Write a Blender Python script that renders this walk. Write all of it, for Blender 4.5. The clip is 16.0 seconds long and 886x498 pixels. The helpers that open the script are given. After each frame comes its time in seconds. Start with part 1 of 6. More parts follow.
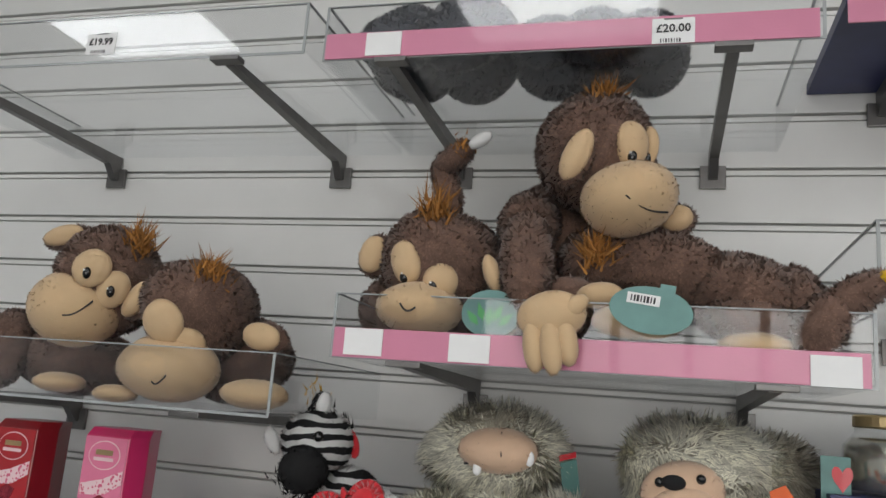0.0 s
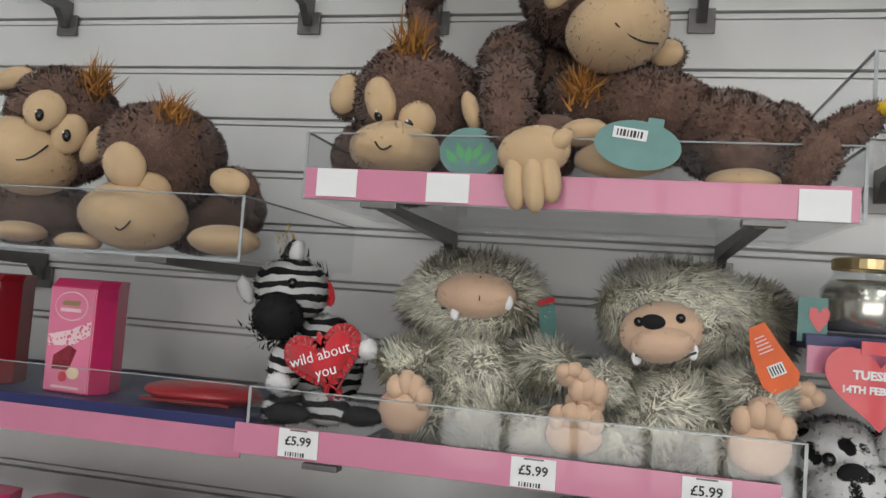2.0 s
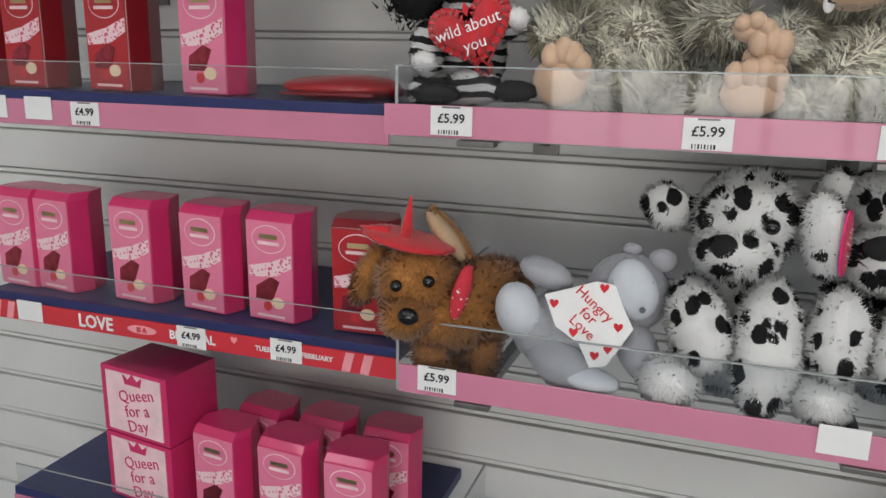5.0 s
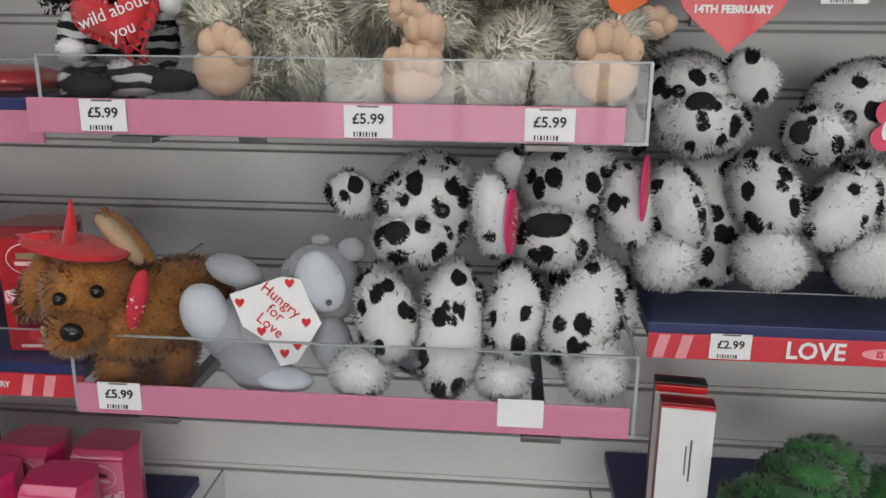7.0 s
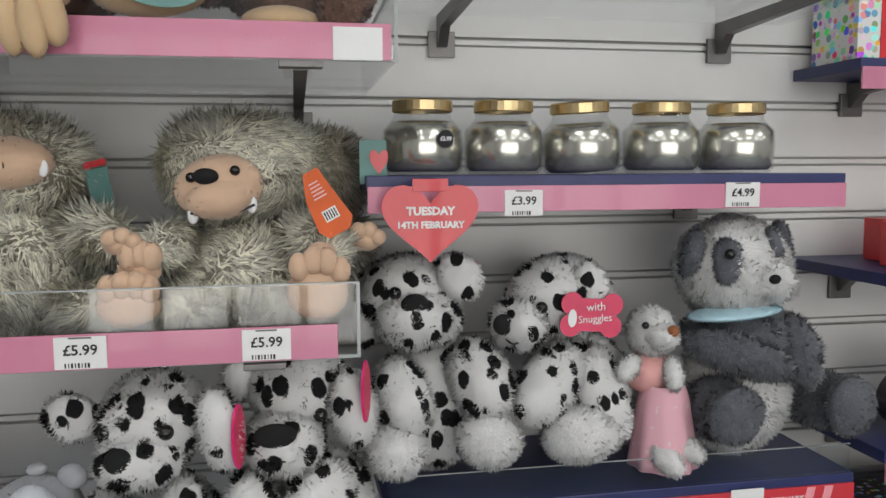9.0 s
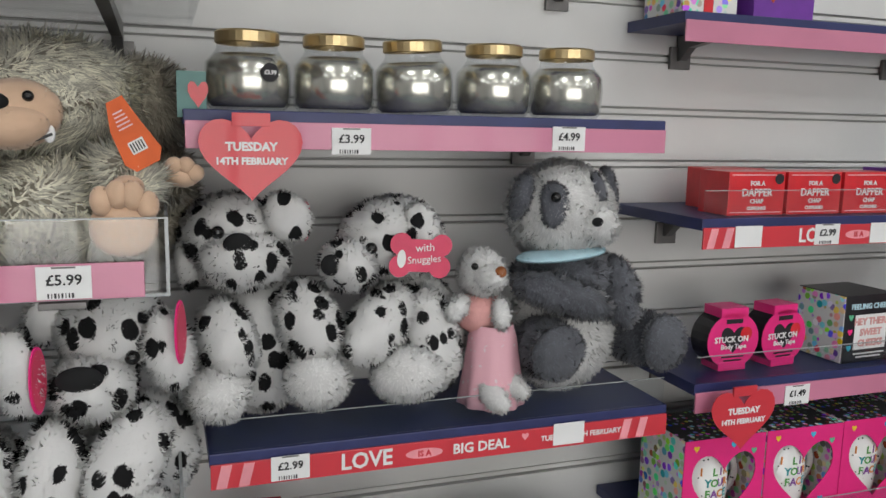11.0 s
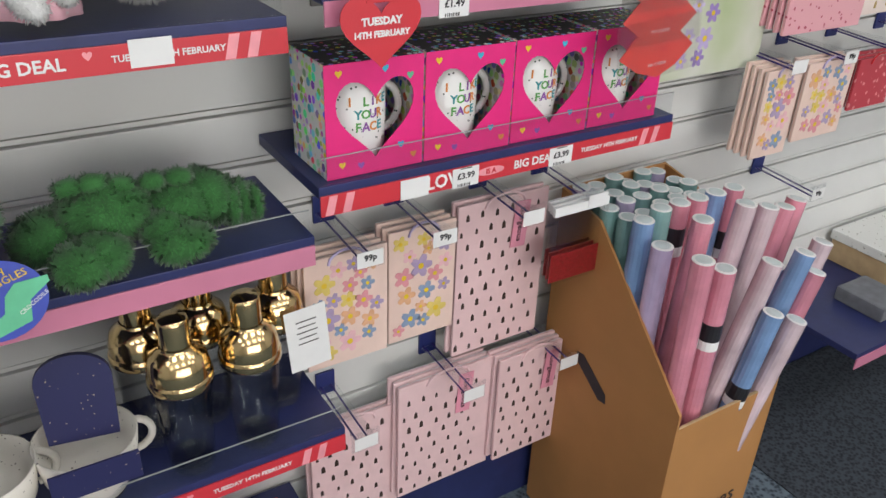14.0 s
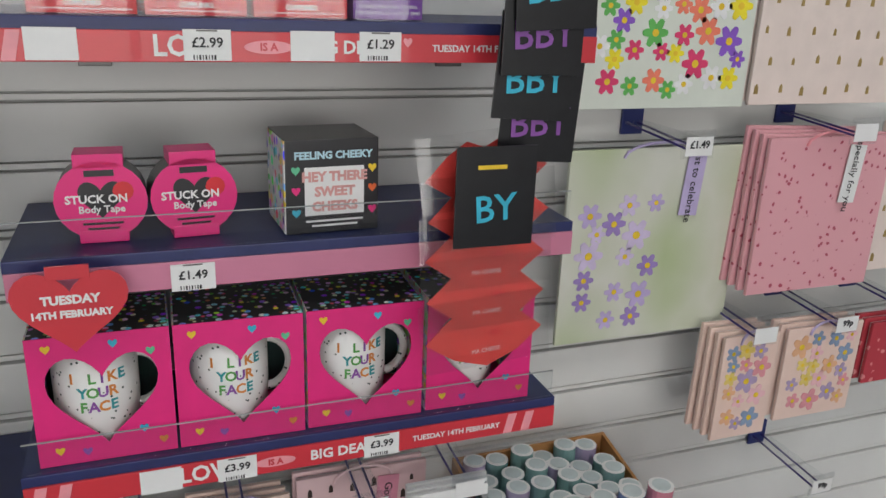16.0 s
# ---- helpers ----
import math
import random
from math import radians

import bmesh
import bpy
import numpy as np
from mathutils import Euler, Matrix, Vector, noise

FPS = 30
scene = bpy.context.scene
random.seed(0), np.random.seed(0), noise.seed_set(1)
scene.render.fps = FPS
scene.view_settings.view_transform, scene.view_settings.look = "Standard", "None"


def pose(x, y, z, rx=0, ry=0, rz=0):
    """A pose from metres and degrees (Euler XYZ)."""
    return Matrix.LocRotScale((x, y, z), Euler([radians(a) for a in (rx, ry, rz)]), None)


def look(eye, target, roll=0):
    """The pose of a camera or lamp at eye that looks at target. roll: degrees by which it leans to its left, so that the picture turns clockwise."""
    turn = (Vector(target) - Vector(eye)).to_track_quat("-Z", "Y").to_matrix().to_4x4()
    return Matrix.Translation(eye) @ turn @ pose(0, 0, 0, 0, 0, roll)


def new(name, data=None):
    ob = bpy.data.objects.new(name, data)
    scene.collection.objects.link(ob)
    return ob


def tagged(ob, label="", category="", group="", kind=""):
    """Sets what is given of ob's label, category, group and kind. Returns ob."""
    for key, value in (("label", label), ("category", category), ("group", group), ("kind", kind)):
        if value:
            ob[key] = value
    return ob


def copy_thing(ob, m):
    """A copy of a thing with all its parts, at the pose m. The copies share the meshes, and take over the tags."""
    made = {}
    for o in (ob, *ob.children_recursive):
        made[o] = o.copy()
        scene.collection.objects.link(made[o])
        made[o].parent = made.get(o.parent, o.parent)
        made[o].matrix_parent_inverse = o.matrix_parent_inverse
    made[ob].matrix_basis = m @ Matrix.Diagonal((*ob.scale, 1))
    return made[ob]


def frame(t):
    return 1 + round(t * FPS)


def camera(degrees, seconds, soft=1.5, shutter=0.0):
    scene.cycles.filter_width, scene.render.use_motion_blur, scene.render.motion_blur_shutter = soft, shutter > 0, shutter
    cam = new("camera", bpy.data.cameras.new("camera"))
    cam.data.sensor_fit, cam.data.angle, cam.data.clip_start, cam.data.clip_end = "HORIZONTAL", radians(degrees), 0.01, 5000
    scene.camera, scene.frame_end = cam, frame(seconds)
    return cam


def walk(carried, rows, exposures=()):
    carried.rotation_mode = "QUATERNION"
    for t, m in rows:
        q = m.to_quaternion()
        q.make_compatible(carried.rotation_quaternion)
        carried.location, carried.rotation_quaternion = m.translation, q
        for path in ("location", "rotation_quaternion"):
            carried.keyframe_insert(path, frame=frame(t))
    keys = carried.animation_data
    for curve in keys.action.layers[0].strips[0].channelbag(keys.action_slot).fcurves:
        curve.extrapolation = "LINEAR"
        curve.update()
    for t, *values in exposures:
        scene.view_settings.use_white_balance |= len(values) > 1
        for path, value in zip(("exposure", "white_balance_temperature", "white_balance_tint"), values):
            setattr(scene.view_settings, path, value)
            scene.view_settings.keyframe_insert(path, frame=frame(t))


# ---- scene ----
cam = camera(58.2, 16.0)
PATH = [
    (0, (0.112, 0.154, 1.566), (-0.424, 2.039, 1.966), 4.5),
    (0.5, (0.118, 0.169, 1.561), (-0.339, 2.079, 1.938), 4.8),
    (1, (0.121, 0.179, 1.551), (-0.317, 2.108, 1.849), 4.9),
    (1.5, (0.118, 0.187, 1.541), (-0.305, 2.131, 1.749), 4.7),
    (2, (0.1, 0.191, 1.529), (-0.357, 2.135, 1.642), 4.1),
    (2.5, (0.082, 0.193, 1.52), (-0.514, 2.102, 1.482), 2.6),
    (3, (0.069, 0.195, 1.498), (-0.598, 2.069, 1.287), 2.1),
    (3.5, (0.04, 0.19, 1.472), (-0.65, 2.042, 1.16), 2.3),
    (3.7, (0.027, 0.184, 1.468), (-0.668, 2.029, 1.135), 2.4),
    (6, (0.087, 0.254, 1.424), (-0.377, 2.116, 0.858), 0.1),
    (6.5, (0.125, 0.267, 1.423), (-0.181, 2.162, 0.861), 0.4),
    (7, (0.144, 0.266, 1.447), (-0.015, 2.187, 0.917), 0.6),
    (7.5, (0.193, 0.262, 1.471), (0.024, 2.203, 1.02), -0.6),
    (8, (0.177, 0.246, 1.502), (0.158, 2.212, 1.138), -0.9),
    (8.5, (0.186, 0.24, 1.534), (0.379, 2.207, 1.228), -0.8),
    (9, (0.202, 0.236, 1.521), (0.567, 2.192, 1.325), -0.3),
    (9.2, (0.204, 0.234, 1.532), (0.638, 2.176, 1.328), -0.1),
    (11.3, (0.257, 0.229, 1.49), (0.949, 2.069, 1.122), 0.5),
    (11.5, (0.241, 0.242, 1.45), (0.953, 2.061, 1.022), 0.1),
    (12, (0.235, 0.263, 1.435), (0.915, 2.021, 0.766), 0.6),
    (12.5, (0.225, 0.281, 1.405), (0.965, 1.957, 0.602), 1.5),
    (13, (0.25, 0.285, 1.352), (1.088, 1.825, 0.39), 1.6),
    (13.5, (0.365, 0.282, 1.345), (1.281, 1.745, 0.334), 1.9),
    (14, (0.538, 0.252, 1.356), (1.488, 1.721, 0.387), 2.3),
    (14.5, (0.665, 0.251, 1.36), (1.633, 1.729, 0.422), 2.4),
    (15, (0.818, 0.32, 1.349), (1.758, 1.857, 0.48), 4.9),
    (15.5, (0.946, 0.344, 1.403), (1.752, 2.014, 0.652), 4.0),
    (16, (1.02, 0.285, 1.435), (1.69, 2.06, 0.801), 2.2),
]
walk(cam, [(t, look(eye, target, roll)) for t, eye, target, roll in PATH],
     exposures=[(0, -0.38), (2, -0.3), (3.5, -0.27), (7, -0.33), (9, -0.33), (11.5, -0.36), (12.5, -0.02), (14, 0.0), (15, -0.2), (15.5, -0.45), (16, -0.48)])

# ---- world, lights ----
world = bpy.data.worlds.new("world")
world.use_nodes = True
world.node_tree.nodes["Background"].inputs[0].default_value = (0.9, 0.95, 1, 1)
world.node_tree.nodes["Background"].inputs[1].default_value = 0.3
scene.world = world
LAMP = 7.4
FLOOR, CEIL, WALL, Y0 = 0.06, 2.75, 1.25, -2.6
WX0, WX1, WZ0, WZ1 = -0.9, 2.5, 0.55, 2.25
daylight = bpy.data.lights.new("window_daylight", "AREA")
daylight.shape, daylight.size, daylight.size_y = "RECTANGLE", WX1 - WX0, WZ1 - WZ0
daylight.energy, daylight.color = 92.0, (1.0, 0.97, 0.93)
new("window_daylight", daylight).matrix_basis = pose((WX0 + WX1) / 2, Y0 - 0.12, (WZ0 + WZ1) / 2, 90, 0, 0)


# ---- materials ----
def nodes(name):
    m = bpy.data.materials.new(name)
    m.use_nodes = True
    t = m.node_tree
    return m, t, t.nodes["Principled BSDF"]


def fibre(t, p, colour, share=0.18):
    """Let some light through the thin hairs of a plush cloth."""
    tr, mx = t.nodes.new("ShaderNodeBsdfTranslucent"), t.nodes.new("ShaderNodeMixShader")
    t.links.new(colour, tr.inputs["Color"])
    mx.inputs[0].default_value = share
    t.links.new(p.outputs[0], mx.inputs[1]); t.links.new(tr.outputs[0], mx.inputs[2])
    t.links.new(mx.outputs[0], t.nodes["Material Output"].inputs["Surface"])


def mat(name, rgb, rough=0.6, metal=0.0, vary=0.12, scale=40.0, bump=0.1, fine=400.0, island=0.0, sheen=0.0, coat=0.0):
    """Paint, card, cloth or plastic with broad stains and a fine grain."""
    m, t, p = nodes(name)
    co = t.nodes.new("ShaderNodeTexCoord")
    n1 = t.nodes.new("ShaderNodeTexNoise"); n1.inputs["Scale"].default_value = scale; n1.inputs["Detail"].default_value = 5
    n2 = t.nodes.new("ShaderNodeTexNoise"); n2.inputs["Scale"].default_value = fine; n2.inputs["Detail"].default_value = 2
    for n in (n1, n2):
        t.links.new(co.outputs["Object"], n.inputs["Vector"])
    ramp = t.nodes.new("ShaderNodeMapRange")
    ramp.inputs["From Min"].default_value, ramp.inputs["From Max"].default_value = 0.25, 0.75
    ramp.inputs["To Min"].default_value, ramp.inputs["To Max"].default_value = 1 - vary, 1 + vary
    t.links.new(n1.outputs["Fac"], ramp.inputs["Value"])
    val = ramp.outputs[0]
    if island:
        g = t.nodes.new("ShaderNodeNewGeometry")
        r2 = t.nodes.new("ShaderNodeMapRange")
        r2.inputs["To Min"].default_value, r2.inputs["To Max"].default_value = 1 - island, 1 + island
        t.links.new(g.outputs["Random Per Island"], r2.inputs["Value"])
        mu = t.nodes.new("ShaderNodeMath"); mu.operation = "MULTIPLY"
        t.links.new(val, mu.inputs[0]); t.links.new(r2.outputs[0], mu.inputs[1])
        val = mu.outputs[0]
    mix = t.nodes.new("ShaderNodeVectorMath"); mix.operation = "SCALE"
    mix.inputs[0].default_value = rgb
    t.links.new(val, mix.inputs["Scale"])
    t.links.new(mix.outputs[0], p.inputs["Base Color"])
    p.inputs["Roughness"].default_value, p.inputs["Metallic"].default_value = rough, metal
    p.inputs["Sheen Weight"].default_value = sheen
    if name.endswith(("_plush", "_shag", "_tuft")):
        fibre(t, p, mix.outputs[0])
    p.inputs["Coat Weight"].default_value = coat
    if bump:
        b = t.nodes.new("ShaderNodeBump"); b.inputs["Strength"].default_value = bump; b.inputs["Distance"].default_value = 0.001
        t.links.new(n2.outputs["Fac"], b.inputs["Height"]); t.links.new(b.outputs[0], p.inputs["Normal"])
    return m


def spotted(name, base, spot, scale, limit, soft=0.03, waves=False, stretch=(1, 1, 1), rough=0.9, warp=0.35):
    """Two colours: blots scattered on a base, or wandering bands."""
    m, t, p = nodes(name)
    co = t.nodes.new("ShaderNodeTexCoord")
    mp = t.nodes.new("ShaderNodeMapping"); mp.inputs["Scale"].default_value = stretch
    t.links.new(co.outputs["Object"], mp.inputs["Vector"])
    nz = t.nodes.new("ShaderNodeTexNoise"); nz.inputs["Scale"].default_value = scale * 1.3
    t.links.new(mp.outputs[0], nz.inputs["Vector"])
    ad = t.nodes.new("ShaderNodeVectorMath"); ad.operation = "MULTIPLY_ADD"
    ad.inputs[1].default_value = (warp / scale * 2,) * 3
    t.links.new(nz.outputs["Color"], ad.inputs[0]); t.links.new(mp.outputs[0], ad.inputs[2])
    if waves:
        tx = t.nodes.new("ShaderNodeTexWave"); tx.bands_direction = "Z"; tx.inputs["Distortion"].default_value = 2.5
        tx.inputs["Detail"].default_value = 1; out = tx.outputs["Fac"]
    else:
        tx = t.nodes.new("ShaderNodeTexVoronoi"); out = tx.outputs["Distance"]
    tx.inputs["Scale"].default_value = scale
    t.links.new(ad.outputs[0], tx.inputs["Vector"])
    r = t.nodes.new("ShaderNodeMapRange")
    r.inputs["From Min"].default_value, r.inputs["From Max"].default_value = limit - soft, limit + soft
    t.links.new(out, r.inputs["Value"])
    mx = t.nodes.new("ShaderNodeMix"); mx.data_type = "RGBA"
    t.links.new(r.outputs[0], mx.inputs["Factor"])
    mx.inputs["A"].default_value, mx.inputs["B"].default_value = (*spot, 1), (*base, 1)
    t.links.new(mx.outputs["Result"], p.inputs["Base Color"])
    p.inputs["Roughness"].default_value = rough
    if name.endswith("_plush"):
        fibre(t, p, mx.outputs["Result"])
    return m


def confetti(name, base, scale=45.0, size=0.33, stretch=(1, 1, 1), dull=0.0):
    """Printed paper: a scatter of blots of many colours on a base."""
    m, t, p = nodes(name)
    co = t.nodes.new("ShaderNodeTexCoord")
    mp = t.nodes.new("ShaderNodeMapping"); mp.inputs["Scale"].default_value = stretch
    t.links.new(co.outputs["Object"], mp.inputs["Vector"])
    v = t.nodes.new("ShaderNodeTexVoronoi"); v.inputs["Scale"].default_value = scale; v.inputs["Randomness"].default_value = 0.75
    t.links.new(mp.outputs[0], v.inputs["Vector"])
    hsv = t.nodes.new("ShaderNodeHueSaturation"); hsv.inputs["Saturation"].default_value = 1.0 - dull; hsv.inputs["Value"].default_value = 1.1
    t.links.new(v.outputs["Color"], hsv.inputs["Color"])
    r = t.nodes.new("ShaderNodeMapRange"); r.inputs["From Min"].default_value, r.inputs["From Max"].default_value = size - 0.03, size + 0.03
    t.links.new(v.outputs["Distance"], r.inputs["Value"])
    mx = t.nodes.new("ShaderNodeMix"); mx.data_type = "RGBA"
    t.links.new(r.outputs[0], mx.inputs["Factor"]); t.links.new(hsv.outputs[0], mx.inputs["A"]); mx.inputs["B"].default_value = (*base, 1)
    t.links.new(mx.outputs["Result"], p.inputs["Base Color"]); p.inputs["Roughness"].default_value = 0.45
    return m


def clear(name, tint=(0.96, 0.98, 0.98), shine=1.35, rough=0.03):
    """Thin clear plastic or glass: lets light straight through, with a gloss at its face."""
    m, t, p = nodes(name)
    t.nodes.remove(p)
    a, b, f, r, mx = (t.nodes.new("ShaderNode" + k) for k in ("BsdfTransparent", "BsdfGlossy", "LayerWeight", "MapRange", "MixShader"))
    a.inputs["Color"].default_value = (*tint, 1); b.inputs["Roughness"].default_value = rough; f.inputs["Blend"].default_value = 0.12
    r.inputs["To Min"].default_value, r.inputs["To Max"].default_value = 0.02 * shine, 0.45
    t.links.new(f.outputs["Facing"], r.inputs["Value"]); t.links.new(r.outputs[0], mx.inputs[0])
    t.links.new(a.outputs[0], mx.inputs[1]); t.links.new(b.outputs[0], mx.inputs[2])
    t.links.new(mx.outputs[0], t.nodes["Material Output"].inputs["Surface"])
    return m


SLAT = mat("slatwall_laminate", (0.72, 0.72, 0.70), 0.38, vary=0.05, scale=6, bump=0.03)
GROOVE = mat("groove_plastic", (0.42, 0.42, 0.41), 0.5, vary=0.05)
PLASTER = mat("plaster", (0.55, 0.54, 0.53), 0.8, vary=0.04, scale=3)
TILE = mat("ceiling_tile", (0.8, 0.8, 0.78), 0.9, vary=0.04, scale=60, bump=0.3)
CARPET = spotted("carpet", (0.13, 0.17, 0.21), (0.025, 0.035, 0.05), 95, 0.42, soft=0.25, rough=1)
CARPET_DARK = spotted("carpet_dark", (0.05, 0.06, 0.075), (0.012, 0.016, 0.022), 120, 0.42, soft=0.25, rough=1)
NAVY = mat("navy_laminate", (0.022, 0.03, 0.115), 0.42, vary=0.15, scale=30, bump=0.05)
PINK = mat("pink_strip_plastic", (0.60, 0.21, 0.32), 0.4, vary=0.06, scale=12, coat=0.3)
RED = mat("red_strip_card", (0.62, 0.035, 0.05), 0.4, vary=0.06, scale=12, coat=0.3)
PALE = mat("pale_pink_print", (0.85, 0.33, 0.37), 0.4)
STEEL = mat("grey_bracket_steel", (0.16, 0.155, 0.15), 0.38, 0.6, vary=0.12, scale=50)
PAPER = mat("white_paper", (0.8, 0.8, 0.79), 0.55, vary=0.03)
INK = mat("black_ink", (0.015, 0.015, 0.018), 0.5)
ACRYLIC = clear("clear_acrylic", (0.98, 0.985, 0.988), 1.5)
ACRYLIC_EDGE = mat("acrylic_edge", (0.36, 0.38, 0.38), 0.15, vary=0.05)
GLASS = clear("jar_glass", (0.93, 0.94, 0.94), 1.5)
FILM = clear("clear_film", (0.97, 0.97, 0.97), 1.4)
GOLD = mat("brushed_gold", (0.62, 0.48, 0.26), 0.36, 1.0, vary=0.08)
POLISHED = mat("polished_gold", (0.74, 0.55, 0.28), 0.12, 1.0, vary=0.05)
BROWN = mat("brown_plush", (0.225, 0.135, 0.10), 0.95, vary=0.3, scale=60, bump=0.6, island=0.3, sheen=0.25)
CREAM = mat("cream_plush", (0.70, 0.50, 0.29), 0.9, vary=0.06, bump=0.3, fine=900, sheen=0.3)
GINGER = mat("ginger_tuft", (0.38, 0.17, 0.04), 0.9, island=0.4)
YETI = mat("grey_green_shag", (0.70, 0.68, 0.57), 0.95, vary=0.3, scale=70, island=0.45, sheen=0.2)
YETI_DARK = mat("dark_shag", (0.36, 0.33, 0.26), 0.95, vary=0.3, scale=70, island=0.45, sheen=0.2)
SKIN = mat("tan_suede", (0.64, 0.44, 0.30), 0.9, vary=0.08, bump=0.2, sheen=0.3)
WHITE_FUR = mat("white_plush", (0.83, 0.83, 0.82), 0.95, vary=0.08, island=0.12, sheen=0.3)
DAL = spotted("spotted_plush", (0.83, 0.83, 0.82), (0.010, 0.010, 0.011), 43, 0.385, soft=0.02, rough=0.95, stretch=(1.15, 0.9, 0.85), warp=0.22)
ZEBRA = spotted("striped_plush", (0.74, 0.74, 0.73), (0.012, 0.012, 0.013), 24, 0.5, soft=0.08, waves=True, rough=0.95, warp=0.15)
BLACK = mat("black_plush", (0.012, 0.012, 0.013), 0.9, island=0.2)
GREY = mat("slate_grey_plush", (0.15, 0.157, 0.18), 0.95, vary=0.2, island=0.35, sheen=0.3)
SILVER = mat("pale_grey_velour", (0.35, 0.355, 0.38), 0.85, vary=0.08, sheen=0.3)
SILVER_PALE = mat("ice_grey_velour", (0.55, 0.58, 0.62), 0.85, vary=0.06, sheen=0.3)
TANFUR = mat("golden_tan_plush", (0.44, 0.19, 0.05), 0.95, vary=0.25, scale=60, island=0.3, sheen=0.3)
TANPALE = mat("pale_tan_plush", (0.60, 0.42, 0.26), 0.95, vary=0.1, island=0.2)
GREEN = mat("green_plush", (0.05, 0.19, 0.05), 0.95, vary=0.3, scale=60, island=0.35, sheen=0.3)
ROSE = mat("rose_knit", (0.70, 0.36, 0.34), 0.9, bump=0.6)
TULLE = spotted("pink_tulle", (0.76, 0.42, 0.48), (0.75, 0.6, 0.62), 110, 0.22, rough=0.6)
FELT = mat("red_felt", (0.60, 0.02, 0.03), 0.85, vary=0.1, sheen=0.3)
SCARF = mat("ice_blue_ribbon", (0.50, 0.72, 0.80), 0.5)
TEAL = mat("teal_card", (0.13, 0.27, 0.25), 0.5)
EYE_BLACK = mat("eye_bead", (0.01, 0.01, 0.01), 0.08, vary=0)
TOOTH = mat("tooth_felt", (0.8, 0.8, 0.8), 0.8)
ORANGE = mat("orange_card", (0.72, 0.13, 0.03), 0.5)
MAGENTA = mat("magenta_card", (0.80, 0.02, 0.21), 0.42, vary=0.05, coat=0.2)
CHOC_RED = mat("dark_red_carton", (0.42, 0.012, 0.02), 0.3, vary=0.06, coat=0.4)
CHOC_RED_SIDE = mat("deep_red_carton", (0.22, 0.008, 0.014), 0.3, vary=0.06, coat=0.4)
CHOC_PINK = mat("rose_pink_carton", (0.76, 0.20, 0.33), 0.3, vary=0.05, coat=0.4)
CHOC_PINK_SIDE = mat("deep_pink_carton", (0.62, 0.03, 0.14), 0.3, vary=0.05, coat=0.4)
FOIL = mat("sweet_foil", (0.5, 0.07, 0.10), 0.2, 0.8, vary=0.5, scale=90, island=0.5)
BLUSH = mat("blush_print", (0.85, 0.60, 0.62), 0.4)
KRAFT = mat("brown_carton_board", (0.42, 0.20, 0.065), 0.65, vary=0.08, scale=8, bump=0.1)
KRAFT_EDGE = mat("carton_cut_edge", (0.50, 0.36, 0.20), 0.9, bump=0.4)
PURPLE = mat("purple_card", (0.16, 0.03, 0.32), 0.4)
BRIGHT_RED = mat("bright_red_card", (0.68, 0.02, 0.03), 0.35, coat=0.3)
BLACK_CARD = mat("black_card", (0.016, 0.015, 0.018), 0.35, coat=0.2)
SATIN = mat("black_satin", (0.008, 0.008, 0.01), 0.35, vary=0.3, scale=60)
HEARTS = confetti("heart_confetti_print", (0.78, 0.78, 0.76), 95, 0.52)
DOTTED = spotted("dotted_china", (0.80, 0.80, 0.78), (0.03, 0.06, 0.05), 130, 0.17, soft=0.03, rough=0.2, warp=0.02)
SPECKLE = spotted("speckled_china", (0.74, 0.70, 0.63), (0.25, 0.22, 0.20), 110, 0.13, soft=0.03, rough=0.25)
BAG_DASH = mat("blush_bag_paper", (0.78, 0.55, 0.56), 0.5, vary=0.05, scale=30, bump=0.03)
BAG_GOLD = mat("cream_bag_paper", (0.80, 0.68, 0.62), 0.5, vary=0.05, scale=30, bump=0.03)
BAG_ROSE = spotted("rose_bag_print", (0.76, 0.38, 0.42), (0.45, 0.06, 0.10), 75, 0.2, soft=0.04, rough=0.4, warp=0.3)
BAG_LILAC = spotted("meadow_bag_paper", (0.66, 0.66, 0.58), (0.42, 0.50, 0.26), 9, 0.42, soft=0.4, rough=0.45, stretch=(1, 0.02, 0.7))
BAG_SMALL = mat("blossom_bag_paper", (0.80, 0.60, 0.52), 0.45, vary=0.05, scale=30, bump=0.03)
BAG_BRIGHT = mat("floral_bag_paper", (0.68, 0.72, 0.64), 0.45, vary=0.05, scale=20, bump=0.03)
GIFT_RED = spotted("red_heart_paper", (0.50, 0.05, 0.07), (0.75, 0.3, 0.3), 60, 0.25, rough=0.4)
LILAC = mat("lilac_ribbon", (0.50, 0.42, 0.66), 0.4)
WIRE = mat("violet_wire", (0.05, 0.03, 0.22), 0.35, 0.3)
HOOK_BLUE = mat("blue_hook_plate", (0.02, 0.03, 0.16), 0.4)
COPPER_SEQUIN = mat("red_glitter", (0.45, 0.03, 0.04), 0.3, 0.6, vary=0.6, scale=500, bump=1)
WAX = mat("mirrored_smoked_lining", (0.66, 0.64, 0.57), 0.2, 0.8, vary=0.06, coat=0.3)
FOLIAGE_BLUE = mat("bright_blue_card", (0.04, 0.07, 0.42), 0.45)
LEAF = mat("leaf_green_print", (0.10, 0.42, 0.14), 0.5)
YELLOW = mat("yellow_print", (0.80, 0.55, 0.03), 0.5)
CYAN = mat("cyan_print", (0.04, 0.45, 0.62), 0.5)
SAGE = mat("sage_green_print", (0.12, 0.50, 0.28), 0.5)
